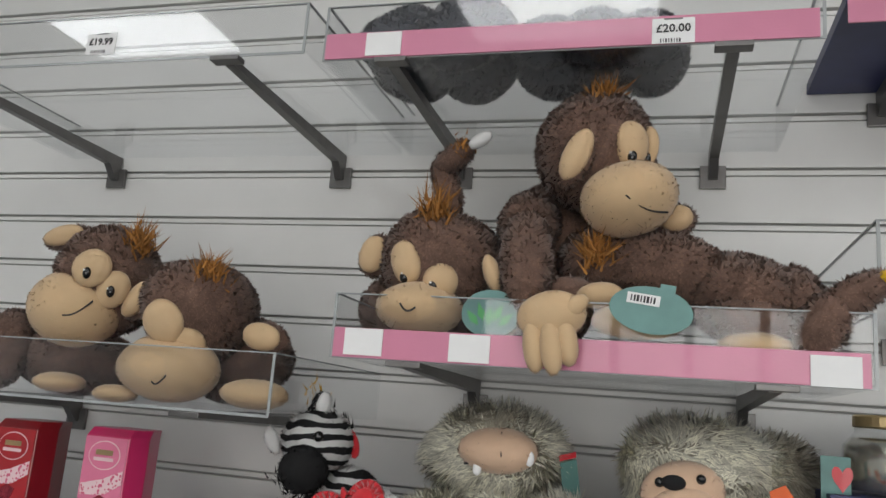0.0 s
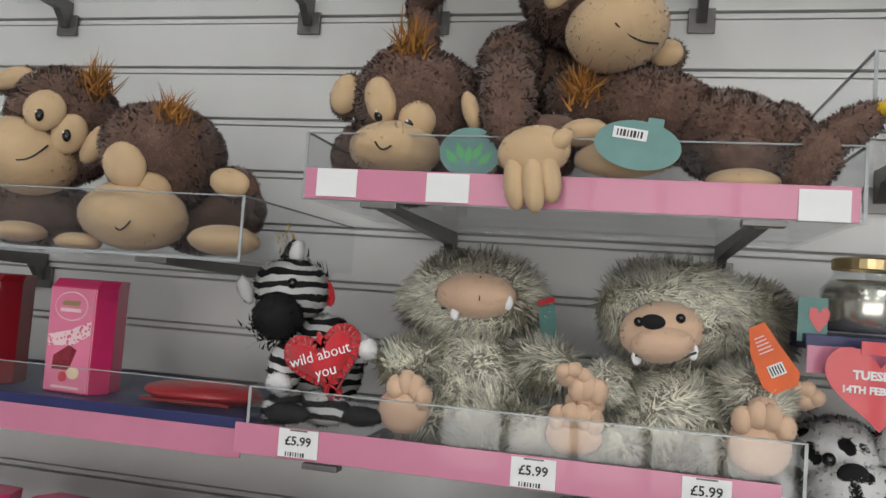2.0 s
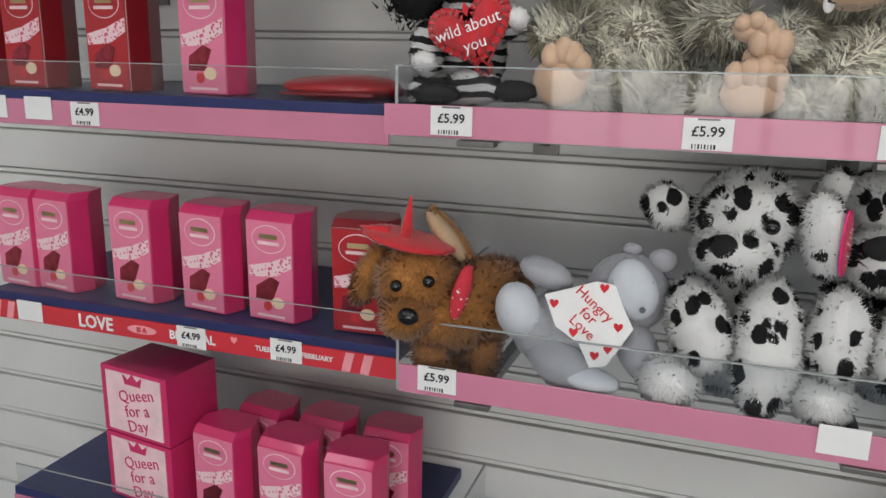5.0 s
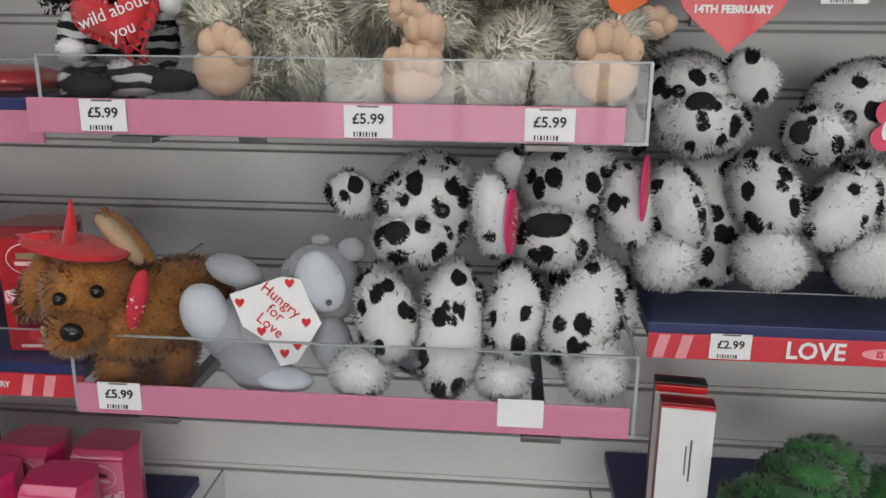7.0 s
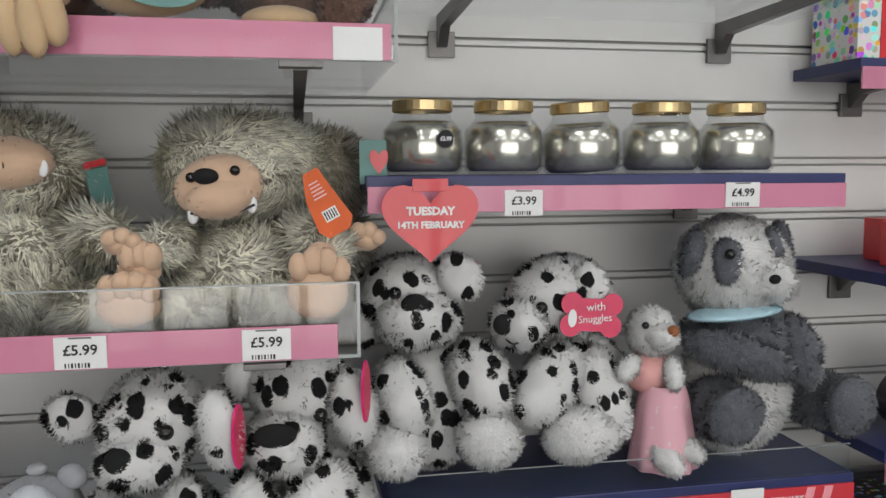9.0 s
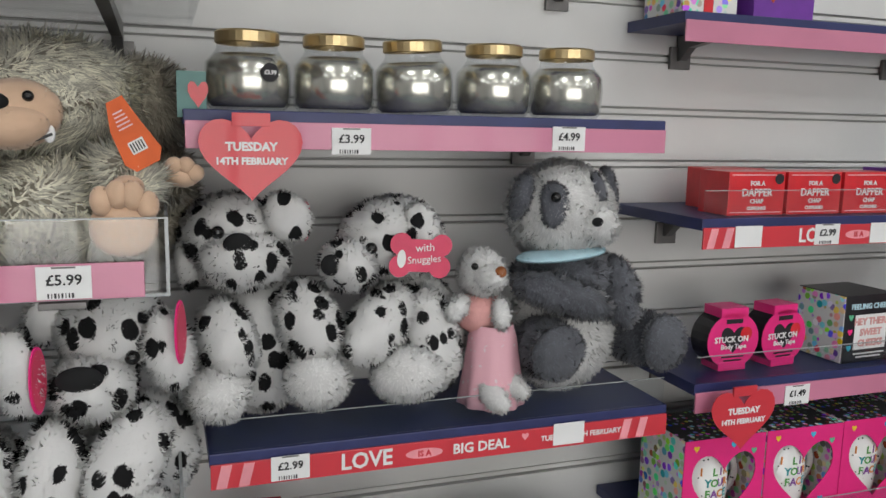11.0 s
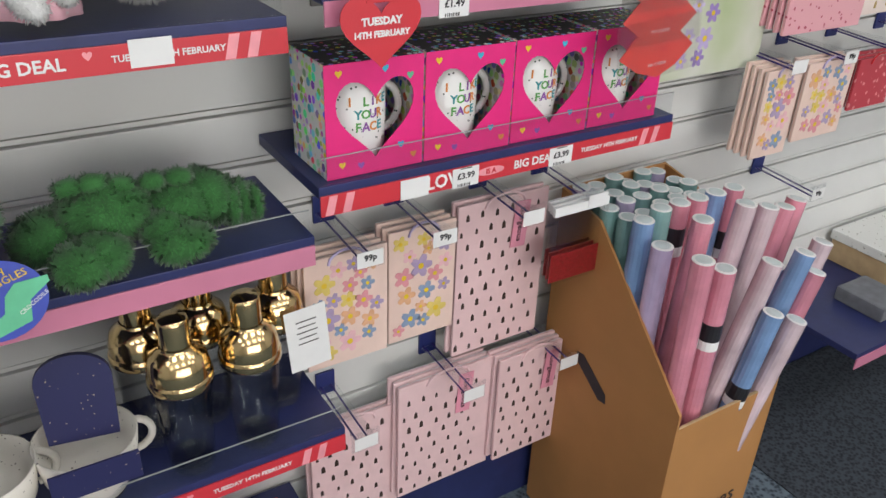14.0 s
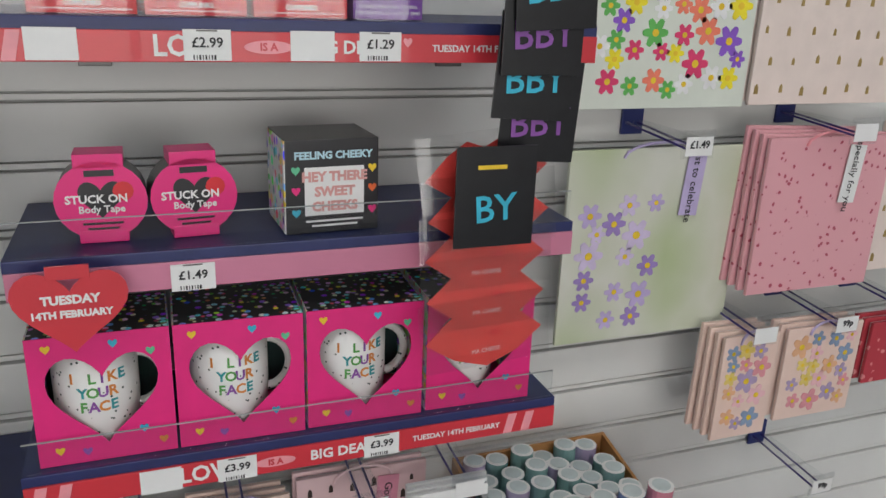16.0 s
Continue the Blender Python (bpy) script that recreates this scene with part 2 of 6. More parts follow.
ROLLS = [mat(n, c, 0.2, 0.15, vary=0.25, scale=14, bump=0.02, coat=0.6) for n, c in (
    ("pink_holographic_wrap", (0.72, 0.28, 0.36)), ("blue_holographic_wrap", (0.22, 0.36, 0.62)), ("pearl_holographic_wrap", (0.72, 0.56, 0.60)),
    ("teal_holographic_wrap", (0.25, 0.44, 0.42)), ("lilac_holographic_wrap", (0.55, 0.45, 0.66)))]
ROLL_CORE = mat("roll_core_paper", (0.55, 0.62, 0.62), 0.6)
LAMP_GLOW, _t, _p = nodes("lamp_diffuser")
_p.inputs["Emission Color"].default_value = (0.96, 0.98, 1.0, 1)
_p.inputs["Emission Strength"].default_value = LAMP


# ---- builders ----
def link_mesh(name, me, material, parent=None, label="", base=None):
    ob = new(name, me)
    if material:
        me.materials.append(material)
    if parent:
        ob.parent = parent
    if label:
        ob["label"] = label
    return ob


def part(name, bm, material, parent=None, label="", smooth=False):
    me = bpy.data.meshes.new(name)
    bm.normal_update()
    for f in bm.faces:
        f.smooth = smooth
    bm.to_mesh(me)
    bm.free()
    return link_mesh(name, me, material, parent, label)


def thing(name, label, category, at=(0, 0, 0), group="", turn=(0, 0, 0), kind=""):
    ob = new(name)
    ob.empty_display_size = 0.02
    ob.matrix_basis = pose(*at, *turn)
    return tagged(ob, label, category, group, kind)


def block(x0, x1, y0, y1, z0, z1, bevel=0.0015, bm=None):
    bm = bm or bmesh.new()
    m = Matrix.LocRotScale(((x0 + x1) / 2, (y0 + y1) / 2, (z0 + z1) / 2), None, (x1 - x0, y1 - y0, z1 - z0))
    got = bmesh.ops.create_cube(bm, size=1, matrix=m)
    if bevel:
        edges = {e for v in got["verts"] for e in v.link_edges}
        bmesh.ops.bevel(bm, geom=list(edges), offset=bevel, segments=2, affect="EDGES", profile=0.7)
    return bm


def plate(points, y=0.0, thick=0.001, bm=None, hole=None):
    """A flat sheet in the xz plane, its face towards -y at y, cut to an outline."""
    bm = bm or bmesh.new()
    vs = [bm.verts.new((x, y, z)) for x, z in points]
    f = bm.faces.new(vs)
    got = bmesh.ops.extrude_face_region(bm, geom=[f])
    bmesh.ops.translate(bm, vec=(0, thick, 0), verts=[v for v in got["geom"] if isinstance(v, bmesh.types.BMVert)])
    bmesh.ops.recalc_face_normals(bm, faces=bm.faces[:])
    return bm


def heart(w, h, n=36):
    pts = []
    for i in range(n):
        a = 2 * math.pi * i / n
        pts.append((w / 32 * 16 * math.copysign(abs(math.sin(a)) ** 2.35, math.sin(a)), h / 29 * (13 * math.cos(a) - 5 * math.cos(2 * a) - 2 * math.cos(3 * a) - math.cos(4 * a) + 2.5)))
    return pts


def disc(rx, rz, n=28, x=0.0, z=0.0):
    return [(x + rx * math.cos(2 * math.pi * i / n), z + rz * math.sin(2 * math.pi * i / n)) for i in range(n)]


def rect(w, h, x=0.0, z=0.0):
    return [(x - w / 2, z - h / 2), (x + w / 2, z - h / 2), (x + w / 2, z + h / 2), (x - w / 2, z + h / 2)]


def lathe(profile, n=28):
    """A turned shape round z from (radius, height) pairs."""
    bm = bmesh.new()
    rings = [[bm.verts.new((r * math.cos(2 * math.pi * i / n), r * math.sin(2 * math.pi * i / n), z)) for i in range(n)] for r, z in profile]
    for a, b in zip(rings, rings[1:]):
        for i in range(n):
            bm.faces.new((a[i], a[(i + 1) % n], b[(i + 1) % n], b[i]))
    bmesh.ops.remove_doubles(bm, verts=bm.verts[:], dist=1e-6)
    return bm


def rod(a, b, r, n=10, r2=None, bm=None):
    bm = bm or bmesh.new()
    a, b = Vector(a), Vector(b)
    m = Matrix.Translation((a + b) / 2) @ (b - a).to_track_quat("Z", "Y").to_matrix().to_4x4()
    bmesh.ops.create_cone(bm, cap_ends=True, segments=n, radius1=r, radius2=r if r2 is None else r2, depth=(b - a).length, matrix=m)
    return bm


def tube(points, r, n=10):
    """A round bar bent along a line of points in an upright plane."""
    bm = bmesh.new()
    pts = [Vector(p) for p in points]
    rings = []
    for i, p in enumerate(pts):
        d = (pts[min(i + 1, len(pts) - 1)] - pts[max(i - 1, 0)]).normalized()
        u = Vector((0, 1, 0))
        v = d.cross(u)
        rings.append([bm.verts.new(p + (u * math.cos(a) + v * math.sin(a)) * r) for a in [2 * math.pi * k / n for k in range(n)]])
    for a, b in zip(rings, rings[1:]):
        for k in range(n):
            bm.faces.new((a[k], a[(k + 1) % n], b[(k + 1) % n], b[k]))
    bm.faces.new(rings[0][::-1]); bm.faces.new(rings[-1])
    bmesh.ops.recalc_face_normals(bm, faces=bm.faces[:])
    return bm


LETTERS = {}


def words(text, size, material, parent, at, name="lettering", lean=0.0, wide=1.0, bold=0.0):
    """Raised print facing -y, centred at a place within its parent."""
    key = (text, size, bold)
    if key not in LETTERS:
        cu = bpy.data.curves.new("print", "FONT")
        cu.body, cu.size, cu.align_x, cu.align_y, cu.extrude, cu.offset, cu.resolution_u = text, size, "CENTER", "CENTER", 0.00025, bold, 2
        tmp = new("print", cu)
        LETTERS[key] = bpy.data.meshes.new_from_object(tmp.evaluated_get(bpy.context.evaluated_depsgraph_get()))
        bpy.data.objects.remove(tmp)
    me = LETTERS[key].copy()
    me.materials.clear()
    me.transform(Matrix.Diagonal((wide, 1, 1, 1)))
    ob = link_mesh(name, me, material, parent)
    ob.matrix_basis = pose(*at, 90, 0, 0) @ pose(0, 0, 0, 0, 0, lean)
    return ob


RNG = np.random.default_rng(5)


def ripple(d, seed, scale):
    """Smooth three-way noise on an array of places, from sums of sines."""
    g = np.random.default_rng(seed)
    out = np.zeros((len(d), 3))
    for _ in range(7):
        k = g.normal(size=(3, 3)) * scale
        out += np.sin(d @ k.T + g.random(3) * 6.28)
    return out / 3.0


def furry(name, material, parent, centre, radii, turn=(0, 0, 0), fur=0.0045, dense=20, comb=0.6, taper=0.0, lump=0.04, label="", width=0.0011, clump=0.5, under=None):
    """A stuffed, furry lobe: a slightly lumpy ellipsoid with a coat of small blades, dense to the square centimetre; taper makes it pear-shaped along its own z."""
    base = parent.matrix_basis.translation
    n, k = 26, 17
    th = np.linspace(0, math.pi, k)
    ph = np.linspace(0, 2 * math.pi, n, endpoint=False)
    u = [(0, 0, 1)] + [(math.sin(a) * math.cos(b), math.sin(a) * math.sin(b), math.cos(a)) for a in th[1:-1] for b in ph] + [(0, 0, -1)]
    faces = [(0, 1 + i, 1 + (i + 1) % n) for i in range(n)]
    for j in range(k - 3):
        o = 1 + j * n
        faces += [(o + i, o + n + i, o + n + (i + 1) % n, o + (i + 1) % n) for i in range(n)]
    o, last = 1 + (k - 3) * n, len(u) - 1
    faces += [(o + i, last, o + (i + 1) % n) for i in range(n)]
    u = np.array(u)
    R = np.array(Euler([radians(a) for a in turn]).to_matrix())
    rad = np.array(radii)
    seed = int(RNG.integers(1000))

    def surface(d):
        s = rad * (1 + lump * 1.3 * ripple(d, seed, 2.0)[:, :1])
        s[:, :2] *= (1 + taper * d[:, 2])[:, None]
        nn = d / rad
        nn /= np.linalg.norm(nn, axis=1)[:, None]
        return (d * s) @ R.T, nn @ R.T

    vs, ns = surface(u)
    skin = len(faces)
    p1 = 1.6
    area = 4 * math.pi * (((rad[0] * rad[1]) ** p1 + (rad[0] * rad[2]) ** p1 + (rad[1] * rad[2]) ** p1) / 3) ** (1 / p1)
    count = int(dense * area * 1e4)
    if count:
        d = RNG.normal(size=(count, 3)) * rad ** 0.3
        d /= np.linalg.norm(d, axis=1)[:, None]
        p, nn = surface(d)
        way = nn * (0.78 - comb * 0.6) + RNG.normal(size=(count, 3)) * 0.22 + ripple(p, seed, 1.1 / max(fur, 0.004)) * clump * 0.55 + np.array((0, -0.05, -0.45)) * comb
        inward = np.minimum(np.einsum("ij,ij->i", way, nn) - 0.16, 0)
        way -= nn * inward[:, None]
        way /= np.linalg.norm(way, axis=1)[:, None]
        side = np.cross(way, nn) + RNG.normal(size=(count, 3)) * 0.12
        side /= np.linalg.norm(side, axis=1)[:, None]
        w = width * (0.6 + 0.8 * RNG.random(count))[:, None]
        tip = p + way * (fur * (0.6 + 0.7 * RNG.random(count)))[:, None]
        p = p - nn * 0.001
        o = len(vs)
        vs = np.vstack([vs, p - side * w, p + side * w, tip])
        soft = nn + way * 0.25
        ns = np.vstack([ns, soft, soft, soft])
        faces = faces + [(o + i, o + count + i, o + 2 * count + i) for i in range(count)]
    me = bpy.data.meshes.new(name)
    me.from_pydata((vs + np.array(centre) - np.array(base)).tolist(), [], faces)
    me.polygons.foreach_set("use_smooth", [True] * len(me.polygons))
    me.normals_split_custom_set_from_vertices((ns / np.linalg.norm(ns, axis=1)[:, None]).tolist())
    ob = link_mesh(name, me, material, parent, label)
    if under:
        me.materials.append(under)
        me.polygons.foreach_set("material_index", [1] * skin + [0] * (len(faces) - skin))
    return ob


def limb(name, material, parent, a, b, r, r2=None, **kw):
    a, b = Vector(a), Vector(b)
    r2 = r if r2 is None else r2
    e = (b - a).to_track_quat("Z", "Y").to_euler()
    rm = (r + r2) / 2
    return furry(name, material, parent, (a + b) / 2, (rm, rm, (b - a).length / 2 + rm * 0.8), [math.degrees(v) for v in e], taper=(r2 - r) / (r + r2) * 0.7, **kw)


def bead(name, material, parent, c, r, squash=(1, 1, 1), turn=(0, 0, 0)):
    base = parent.matrix_basis.translation
    bm = bmesh.new()
    bmesh.ops.create_uvsphere(bm, u_segments=16, v_segments=10, radius=r, matrix=Matrix.Translation(Vector(c) - base) @ pose(0, 0, 0, *turn) @ Matrix.Diagonal((*squash, 1)))
    return part(name, bm, material, parent, smooth=True)


def stitch(parent, points, r=0.0011, material=None, name="stitched_mouth"):
    base = parent.matrix_basis.translation
    bm = bmesh.new()
    for a, b in zip(points, points[1:]):
        rod(Vector(a) - base, Vector(b) - base, r, 6, bm=bm)
    return part(name, bm, material or INK, parent)


def tuft(parent, c, n=60, h=0.035, material=None, spread=0.6):
    base = np.array(parent.matrix_basis.translation)
    vs, fs = [], []
    for i in range(n):
        d = np.array((RNG.normal() * spread, RNG.normal() * spread, 1.0)); d /= np.linalg.norm(d)
        p = np.array(c) - base + RNG.normal(size=3) * 0.007
        s = np.cross(d, RNG.normal(size=3)); s *= 0.0014 / np.linalg.norm(s)
        q = p + d * h * (0.5 + 0.6 * RNG.random())
        fs.append((len(vs), len(vs) + 1, len(vs) + 2)); vs += [p - s, p + s, q]
    me = bpy.data.meshes.new("hair_tuft"); me.from_pydata([tuple(v) for v in vs], [], fs)
    return link_mesh("hair_tuft", me, material or GINGER, parent)


# ---- the shop's shell ----
X0, X1 = -2.6, 4.6
tagged(part("floor", block(X0, X1, Y0, WALL + 0.1, FLOOR - 0.1, FLOOR, 0), CARPET), "blue-grey flecked loop carpet on the shop floor", "floor", kind="structure")
tagged(part("ceiling", block(X0, X1, Y0, WALL + 0.1, CEIL, CEIL + 0.1, 0), TILE), "white mineral tile ceiling of the shop", "ceiling", kind="structure")
bm = block(X0, WX0, Y0 - 0.1, Y0, FLOOR, CEIL, 0)
for q in ((WX1, X1, FLOOR, CEIL), (WX0, WX1, FLOOR, WZ0), (WX0, WX1, WZ1, CEIL)):
    block(q[0], q[1], Y0 - 0.1, Y0, q[2], q[3], 0, bm)
tagged(part("wall_south", bm, PLASTER), "painted shop wall with a wide shop window", "wall", kind="structure")
shopfront = thing("window_1", "wide shop window with grey metal bars", "window", (WX0, Y0, WZ0), kind="structure")
for k in range(10):
    x = (WX1 - WX0 - 0.05) * k / 9
    part("window_bar", block(x, x + 0.05, -0.08, -0.03, 0, WZ1 - WZ0, 0.003), STEEL, shopfront)
for z_ in (0.0, (WZ1 - WZ0) * 0.7, WZ1 - WZ0 - 0.05):
    part("window_rail", block(0, WX1 - WX0, -0.085, -0.025, z_, z_ + 0.05, 0.003), STEEL, shopfront)
tagged(part("wall_west", block(X0 - 0.1, X0, Y0, WALL + 0.1, FLOOR, CEIL, 0), PLASTER), "plain painted shop wall", "wall", kind="structure")
tagged(part("wall_east", block(X1, X1 + 0.1, Y0, WALL + 0.1, FLOOR, CEIL, 0), PLASTER), "plain painted shop wall", "wall", kind="structure")
back = tagged(part("wall_north", block(X0, X1, WALL + 0.012, WALL + 0.1, FLOOR, CEIL, 0), GROOVE), "white laminate slatwall with horizontal grooves", "wall", kind="structure")
PITCH, FIRST = 0.0765, 0.843
z = FIRST - 8 * PITCH
while z < CEIL - 0.02:
    part("slat", block(X0, X1, WALL, WALL + 0.0119, z + 0.006, min(z + PITCH - 0.0065, CEIL), 0.002), SLAT, back)
    part("groove_lip", block(X0, X1, WALL + 0.004, WALL + 0.0118, z - 0.0035, z + 0.003, 0.001), SLAT, back)
    z += PITCH
tagged(part("baseboard", block(X0, X1, WALL - 0.03, WALL - 0.001, FLOOR, 0.2, 0.002), NAVY), "navy laminate plinth along the foot of the wall", "plinth", kind="structure")
# Thin sheet of the flecked carpet in darker tones, around the low shelf.
tagged(part("darker_floor_area", block(1.9, 3.4, 0.55, WALL - 0.035, FLOOR, FLOOR + 0.004, 0), CARPET_DARK), "darker carpet area under the shelving", "carpet", kind="structure")
for lx in (-1.6, -0.2, 1.2, 2.6, 3.9):
    for ly in (-1.7, -0.35):
        lamp = thing("ceiling_light", "recessed white LED ceiling panel", "light", (lx, ly, CEIL), "ceiling panels")
        bm = block(-0.3, 0.3, -0.3, 0.3, -0.012, -0.001, 0.001)
        part("frame", bm, PAPER, lamp)
        part("diffuser", block(-0.28, 0.28, -0.28, 0.28, -0.016, -0.0125, 0), LAMP_GLOW, lamp)


# ---- shelves ----
def bracket(parent, x, yf, yb, z, deep=0.035):
    bm = plate([(yf, 0), (yb, 0), (yb, -deep), (yb - 0.010, -deep), (yb - 0.03, -0.018), (yf, -0.008)], 0, 0.012)
    bm.transform(Matrix(((0, 1, 0, x - 0.006), (1, 0, 0, 0), (0, 0, 1, z), (0, 0, 0, 1))))
    bmesh.ops.recalc_face_normals(bm, faces=bm.faces[:])
    br = part("bracket", bm, STEEL, parent, "grey steel shelf bracket")
    part("bracket_foot", block(x - 0.017, x + 0.017, yb - 0.004, yb + 0.002, z - deep - 0.012, z - deep + 0.02, 0.001), STEEL, br)


def strip_art(parent, x0, x1, y, z0, z1):
    """The Valentine print on a red shelf strip: slanted stripes and white words."""
    h = z1 - z0
    for e0, e1 in ((x0, x0 + 0.055), (x1 - 0.075, x1)):
        xx = e0 + 0.006
        while xx + 0.024 < e1:
            part("stripe", plate([(xx, z0 + 0.001), (xx + 0.011, z0 + 0.001), (xx + 0.017, z1 - 0.001), (xx + 0.006, z1 - 0.001)], y - 0.0006, 0.0005), PALE, parent)
            xx += 0.023
    c = (z0 + z1) / 2
    w = x1 - x0
    words("LOVE", h * 0.95, PAPER, parent, (x0 + 0.30 * w, y - 0.0008, c), wide=0.95, bold=0.0006)
    part("printed_pill", plate(disc(0.022, h * 0.22, 20, x0 + 0.42 * w, c), y - 0.0006, 0.0005), PALE, parent)
    words("IS A", h * 0.36, RED, parent, (x0 + 0.42 * w, y - 0.0012, c), bold=0.0003)
    words("BIG DEAL", h * 0.62, PAPER, parent, (x0 + 0.545 * w, y - 0.0008, c), bold=0.0004)
    hp = [(a + x0 + 0.645 * w, b + c + h * 0.2) for a, b in heart(0.009, 0.009, 16)]
    part("printed_heart", plate(hp, y - 0.0006, 0.0005), PALE, parent)
    words("TUESDAY 14TH FEBRUARY", h * 0.34, PAPER, parent, (x0 + 0.78 * w, y - 0.0008, c), bold=0.0002)


def blue_shelf(label, x0, x1, yf, top, strip, h=0.027, riser=0.045, yb=None):
    """Navy board on brackets, a ticket strip along its front and a clear riser behind that; top is the strip's upper edge."""
    yb = WALL - 0.003 if yb is None else yb
    sh = thing("wall_shelf", label, "shelf", (0, 0, 0), "wall shelves")
    part("board", block(x0, x1, yf + 0.003, yb, top - 0.004, top + 0.011, 0.0015), NAVY, sh)
    st = part("ticket_strip", block(x0 + 0.001, x1 - 0.001, yf, yf + 0.0028, top - h, top, 0.0008), PINK if strip == "pink" else RED, sh, strip + " ticket strip")
    if strip == "red":
        strip_art(st, x0, x1, yf, top - h, top)
    if riser:
        rs = part("riser", block(x0 + 0.004, x1 - 0.004, yf + 0.006, yf + 0.008, top + 0.0115, top + riser, 0), ACRYLIC, sh, "clear acrylic riser")
        part("riser_edge", block(x0 + 0.004, x1 - 0.004, yf + 0.006, yf + 0.008, top + riser, top + riser + 0.0009, 0), ACRYLIC_EDGE, rs)
    for bx in (x0 + 0.09, x1 - 0.09):
        bracket(sh, bx, yf + 0.02, yb, top - 0.0045)
    return sh


def tray(label, x0, x1, yf, z, strip_top=None, h=0.03, lip=0.06, arms=(0.16, 0.84), ends=(0.004, 0.006)):
    """Clear acrylic tray on two grey arms; a pink ticket strip may cover the foot of its front."""
    yb = WALL - 0.004
    tr = thing("acrylic_tray", label, "shelf", (0, 0, 0), "acrylic trays")
    part("tray_floor", block(x0, x1, yf, yb, z - 0.004, z, 0), ACRYLIC, tr)
    part("tray_front", block(x0, x1, yf - 0.004, yf - 0.001, z - 0.004, z + lip, 0), ACRYLIC, tr)
    for xa in (x0, x1 - 0.003):
        part("tray_side", block(xa, xa + 0.003, yf, yb, z + 0.0005, z + lip, 0), ACRYLIC, tr)
        part("side_edge", block(xa, xa + 0.003, yf, yb, z + lip, z + lip + 0.0012, 0), ACRYLIC_EDGE, tr)
        part("corner_edge", block(xa, xa + 0.003, yf - 0.0052, yf - 0.0042, z - 0.004, z + lip, 0), ACRYLIC_EDGE, tr)
    part("front_edge", block(x0, x1, yf - 0.004, yf - 0.001, z + lip, z + lip + 0.0013, 0), ACRYLIC_EDGE, tr)
    part("foot_edge", block(x0, x1, yf - 0.0058, yf - 0.0046, z - 0.006, z - 0.003, 0), ACRYLIC_EDGE, tr)
    if strip_top:
        part("ticket_strip", block(x0 + ends[0], x1 - ends[1], yf - 0.0085, yf - 0.006, strip_top - h, strip_top, 0.0008), PINK, tr, "pink ticket strip")
    for a in arms:
        bx = x0 + a * (x1 - x0)
        bracket(tr, bx, yf + 0.004, yb, z - 0.0045, 0.04)
        part("arm_clip", block(bx - 0.018, bx + 0.018, yf - 0.012, yf + 0.004, z - 0.012, z - 0.0065, 0.001), STEEL, tr)
    return tr


tray("clear acrylic tray with pink strip holding brown monkeys", -0.216, 0.291, 0.92, 1.618, 1.643)
tray("clear acrylic tray with pink strip holding shaggy toys", -0.262, 0.257, 0.935, 1.363, 1.388, ends=(-0.010, 0.02))
tray("clear acrylic tray with pink strip holding puppy toys", -0.256, 0.263, 0.925, 1.103, 1.127, lip=0.07)
tray("clear acrylic tray with pink strip holding grey toys", -0.262, 0.256, 0.92, 1.945, 1.970)
tray("empty clear acrylic tray on grey arms", -0.87, -0.275, 0.90, 1.946, lip=0.055)
tray("clear acrylic tray holding two brown monkeys", -0.87, -0.276, 0.92, 1.552)
tray("empty clear acrylic tray low on the wall", -0.25, 0.270, 0.95, 0.79, lip=0.05)
tray("empty clear acrylic tray above the candle shelf", 0.30, 0.86, 0.95, 1.72, lip=0.05)
blue_shelf("high empty navy shelf with pink strip", 0.292, 0.86, 1.0, 2.025, "pink", riser=0)
blue_shelf("navy shelf with pink strip holding candle jars", 0.274, 0.818, 1.04, 1.505, "pink", riser=0)
blue_shelf("navy shelf with red Valentine strip holding plush toys", 0.290, 0.846, 1.04, 1.152, "red")
blue_shelf("navy shelf with pink strip holding green crocodile", 0.285, 0.865, 1.04, 0.889, "pink")
blue_shelf("navy shelf with red Valentine strip holding shakers and cups", 0.272, 0.897, 1.04, 0.575, "red")
blue_shelf("navy shelf with pink strip holding boxed novelties", 0.886, 1.462, 1.04, 1.174, "pink")
blue_shelf("navy shelf with red Valentine strip holding boxed mugs", 0.875, 1.462, 1.045, 0.948, "red")
blue_shelf("navy shelf with red Valentine strip holding small boxes", 0.880, 1.470, 1.04, 1.387, "red")
blue_shelf("navy shelf with pink strip holding gift boxes", 0.885, 1.47, 1.11, 1.645, "pink", riser=0)
blue_shelf("navy shelf with pink strip holding chocolate cartons", -0.865, -0.285, 0.97, 1.372, "pink", h=0.03)
blue_shelf("navy shelf with red Valentine strip holding chocolate cartons", -0.865, -0.275, 0.97, 1.108, "red", h=0.025)
blue_shelf("navy shelf holding stacked pink cartons", -0.865, -0.285, 0.97, 0.815, "pink")
blue_shelf("low navy shelf holding mugs", 0.275, 0.880, 1.04, 0.300, "pink", riser=0)
blue_shelf("low navy shelf with white ticket strip near the floor", 2.034, 2.9, 0.93, 0.362, "pink", riser=0)


# ---- soft toys ----
SHORT = dict(fur=0.0048, width=0.0011, dense=28)
FACE = dict(fur=0.0018, width=0.0009, dense=9, lump=0.02)


def toy(name, label, base, group=""):
    return thing(name, label, "soft toy", base, group)


def smile(parent, a, b, sag=0.006, r=0.0010):
    """A stitched line hanging between two places."""
    a, b = Vector(a), Vector(b)
    stitch(parent, [a.lerp(b, k / 6) + Vector((0, -0.002 * math.sin(math.pi * k / 6), -sag * math.sin(math.pi * k / 6))) for k in range(7)], r)


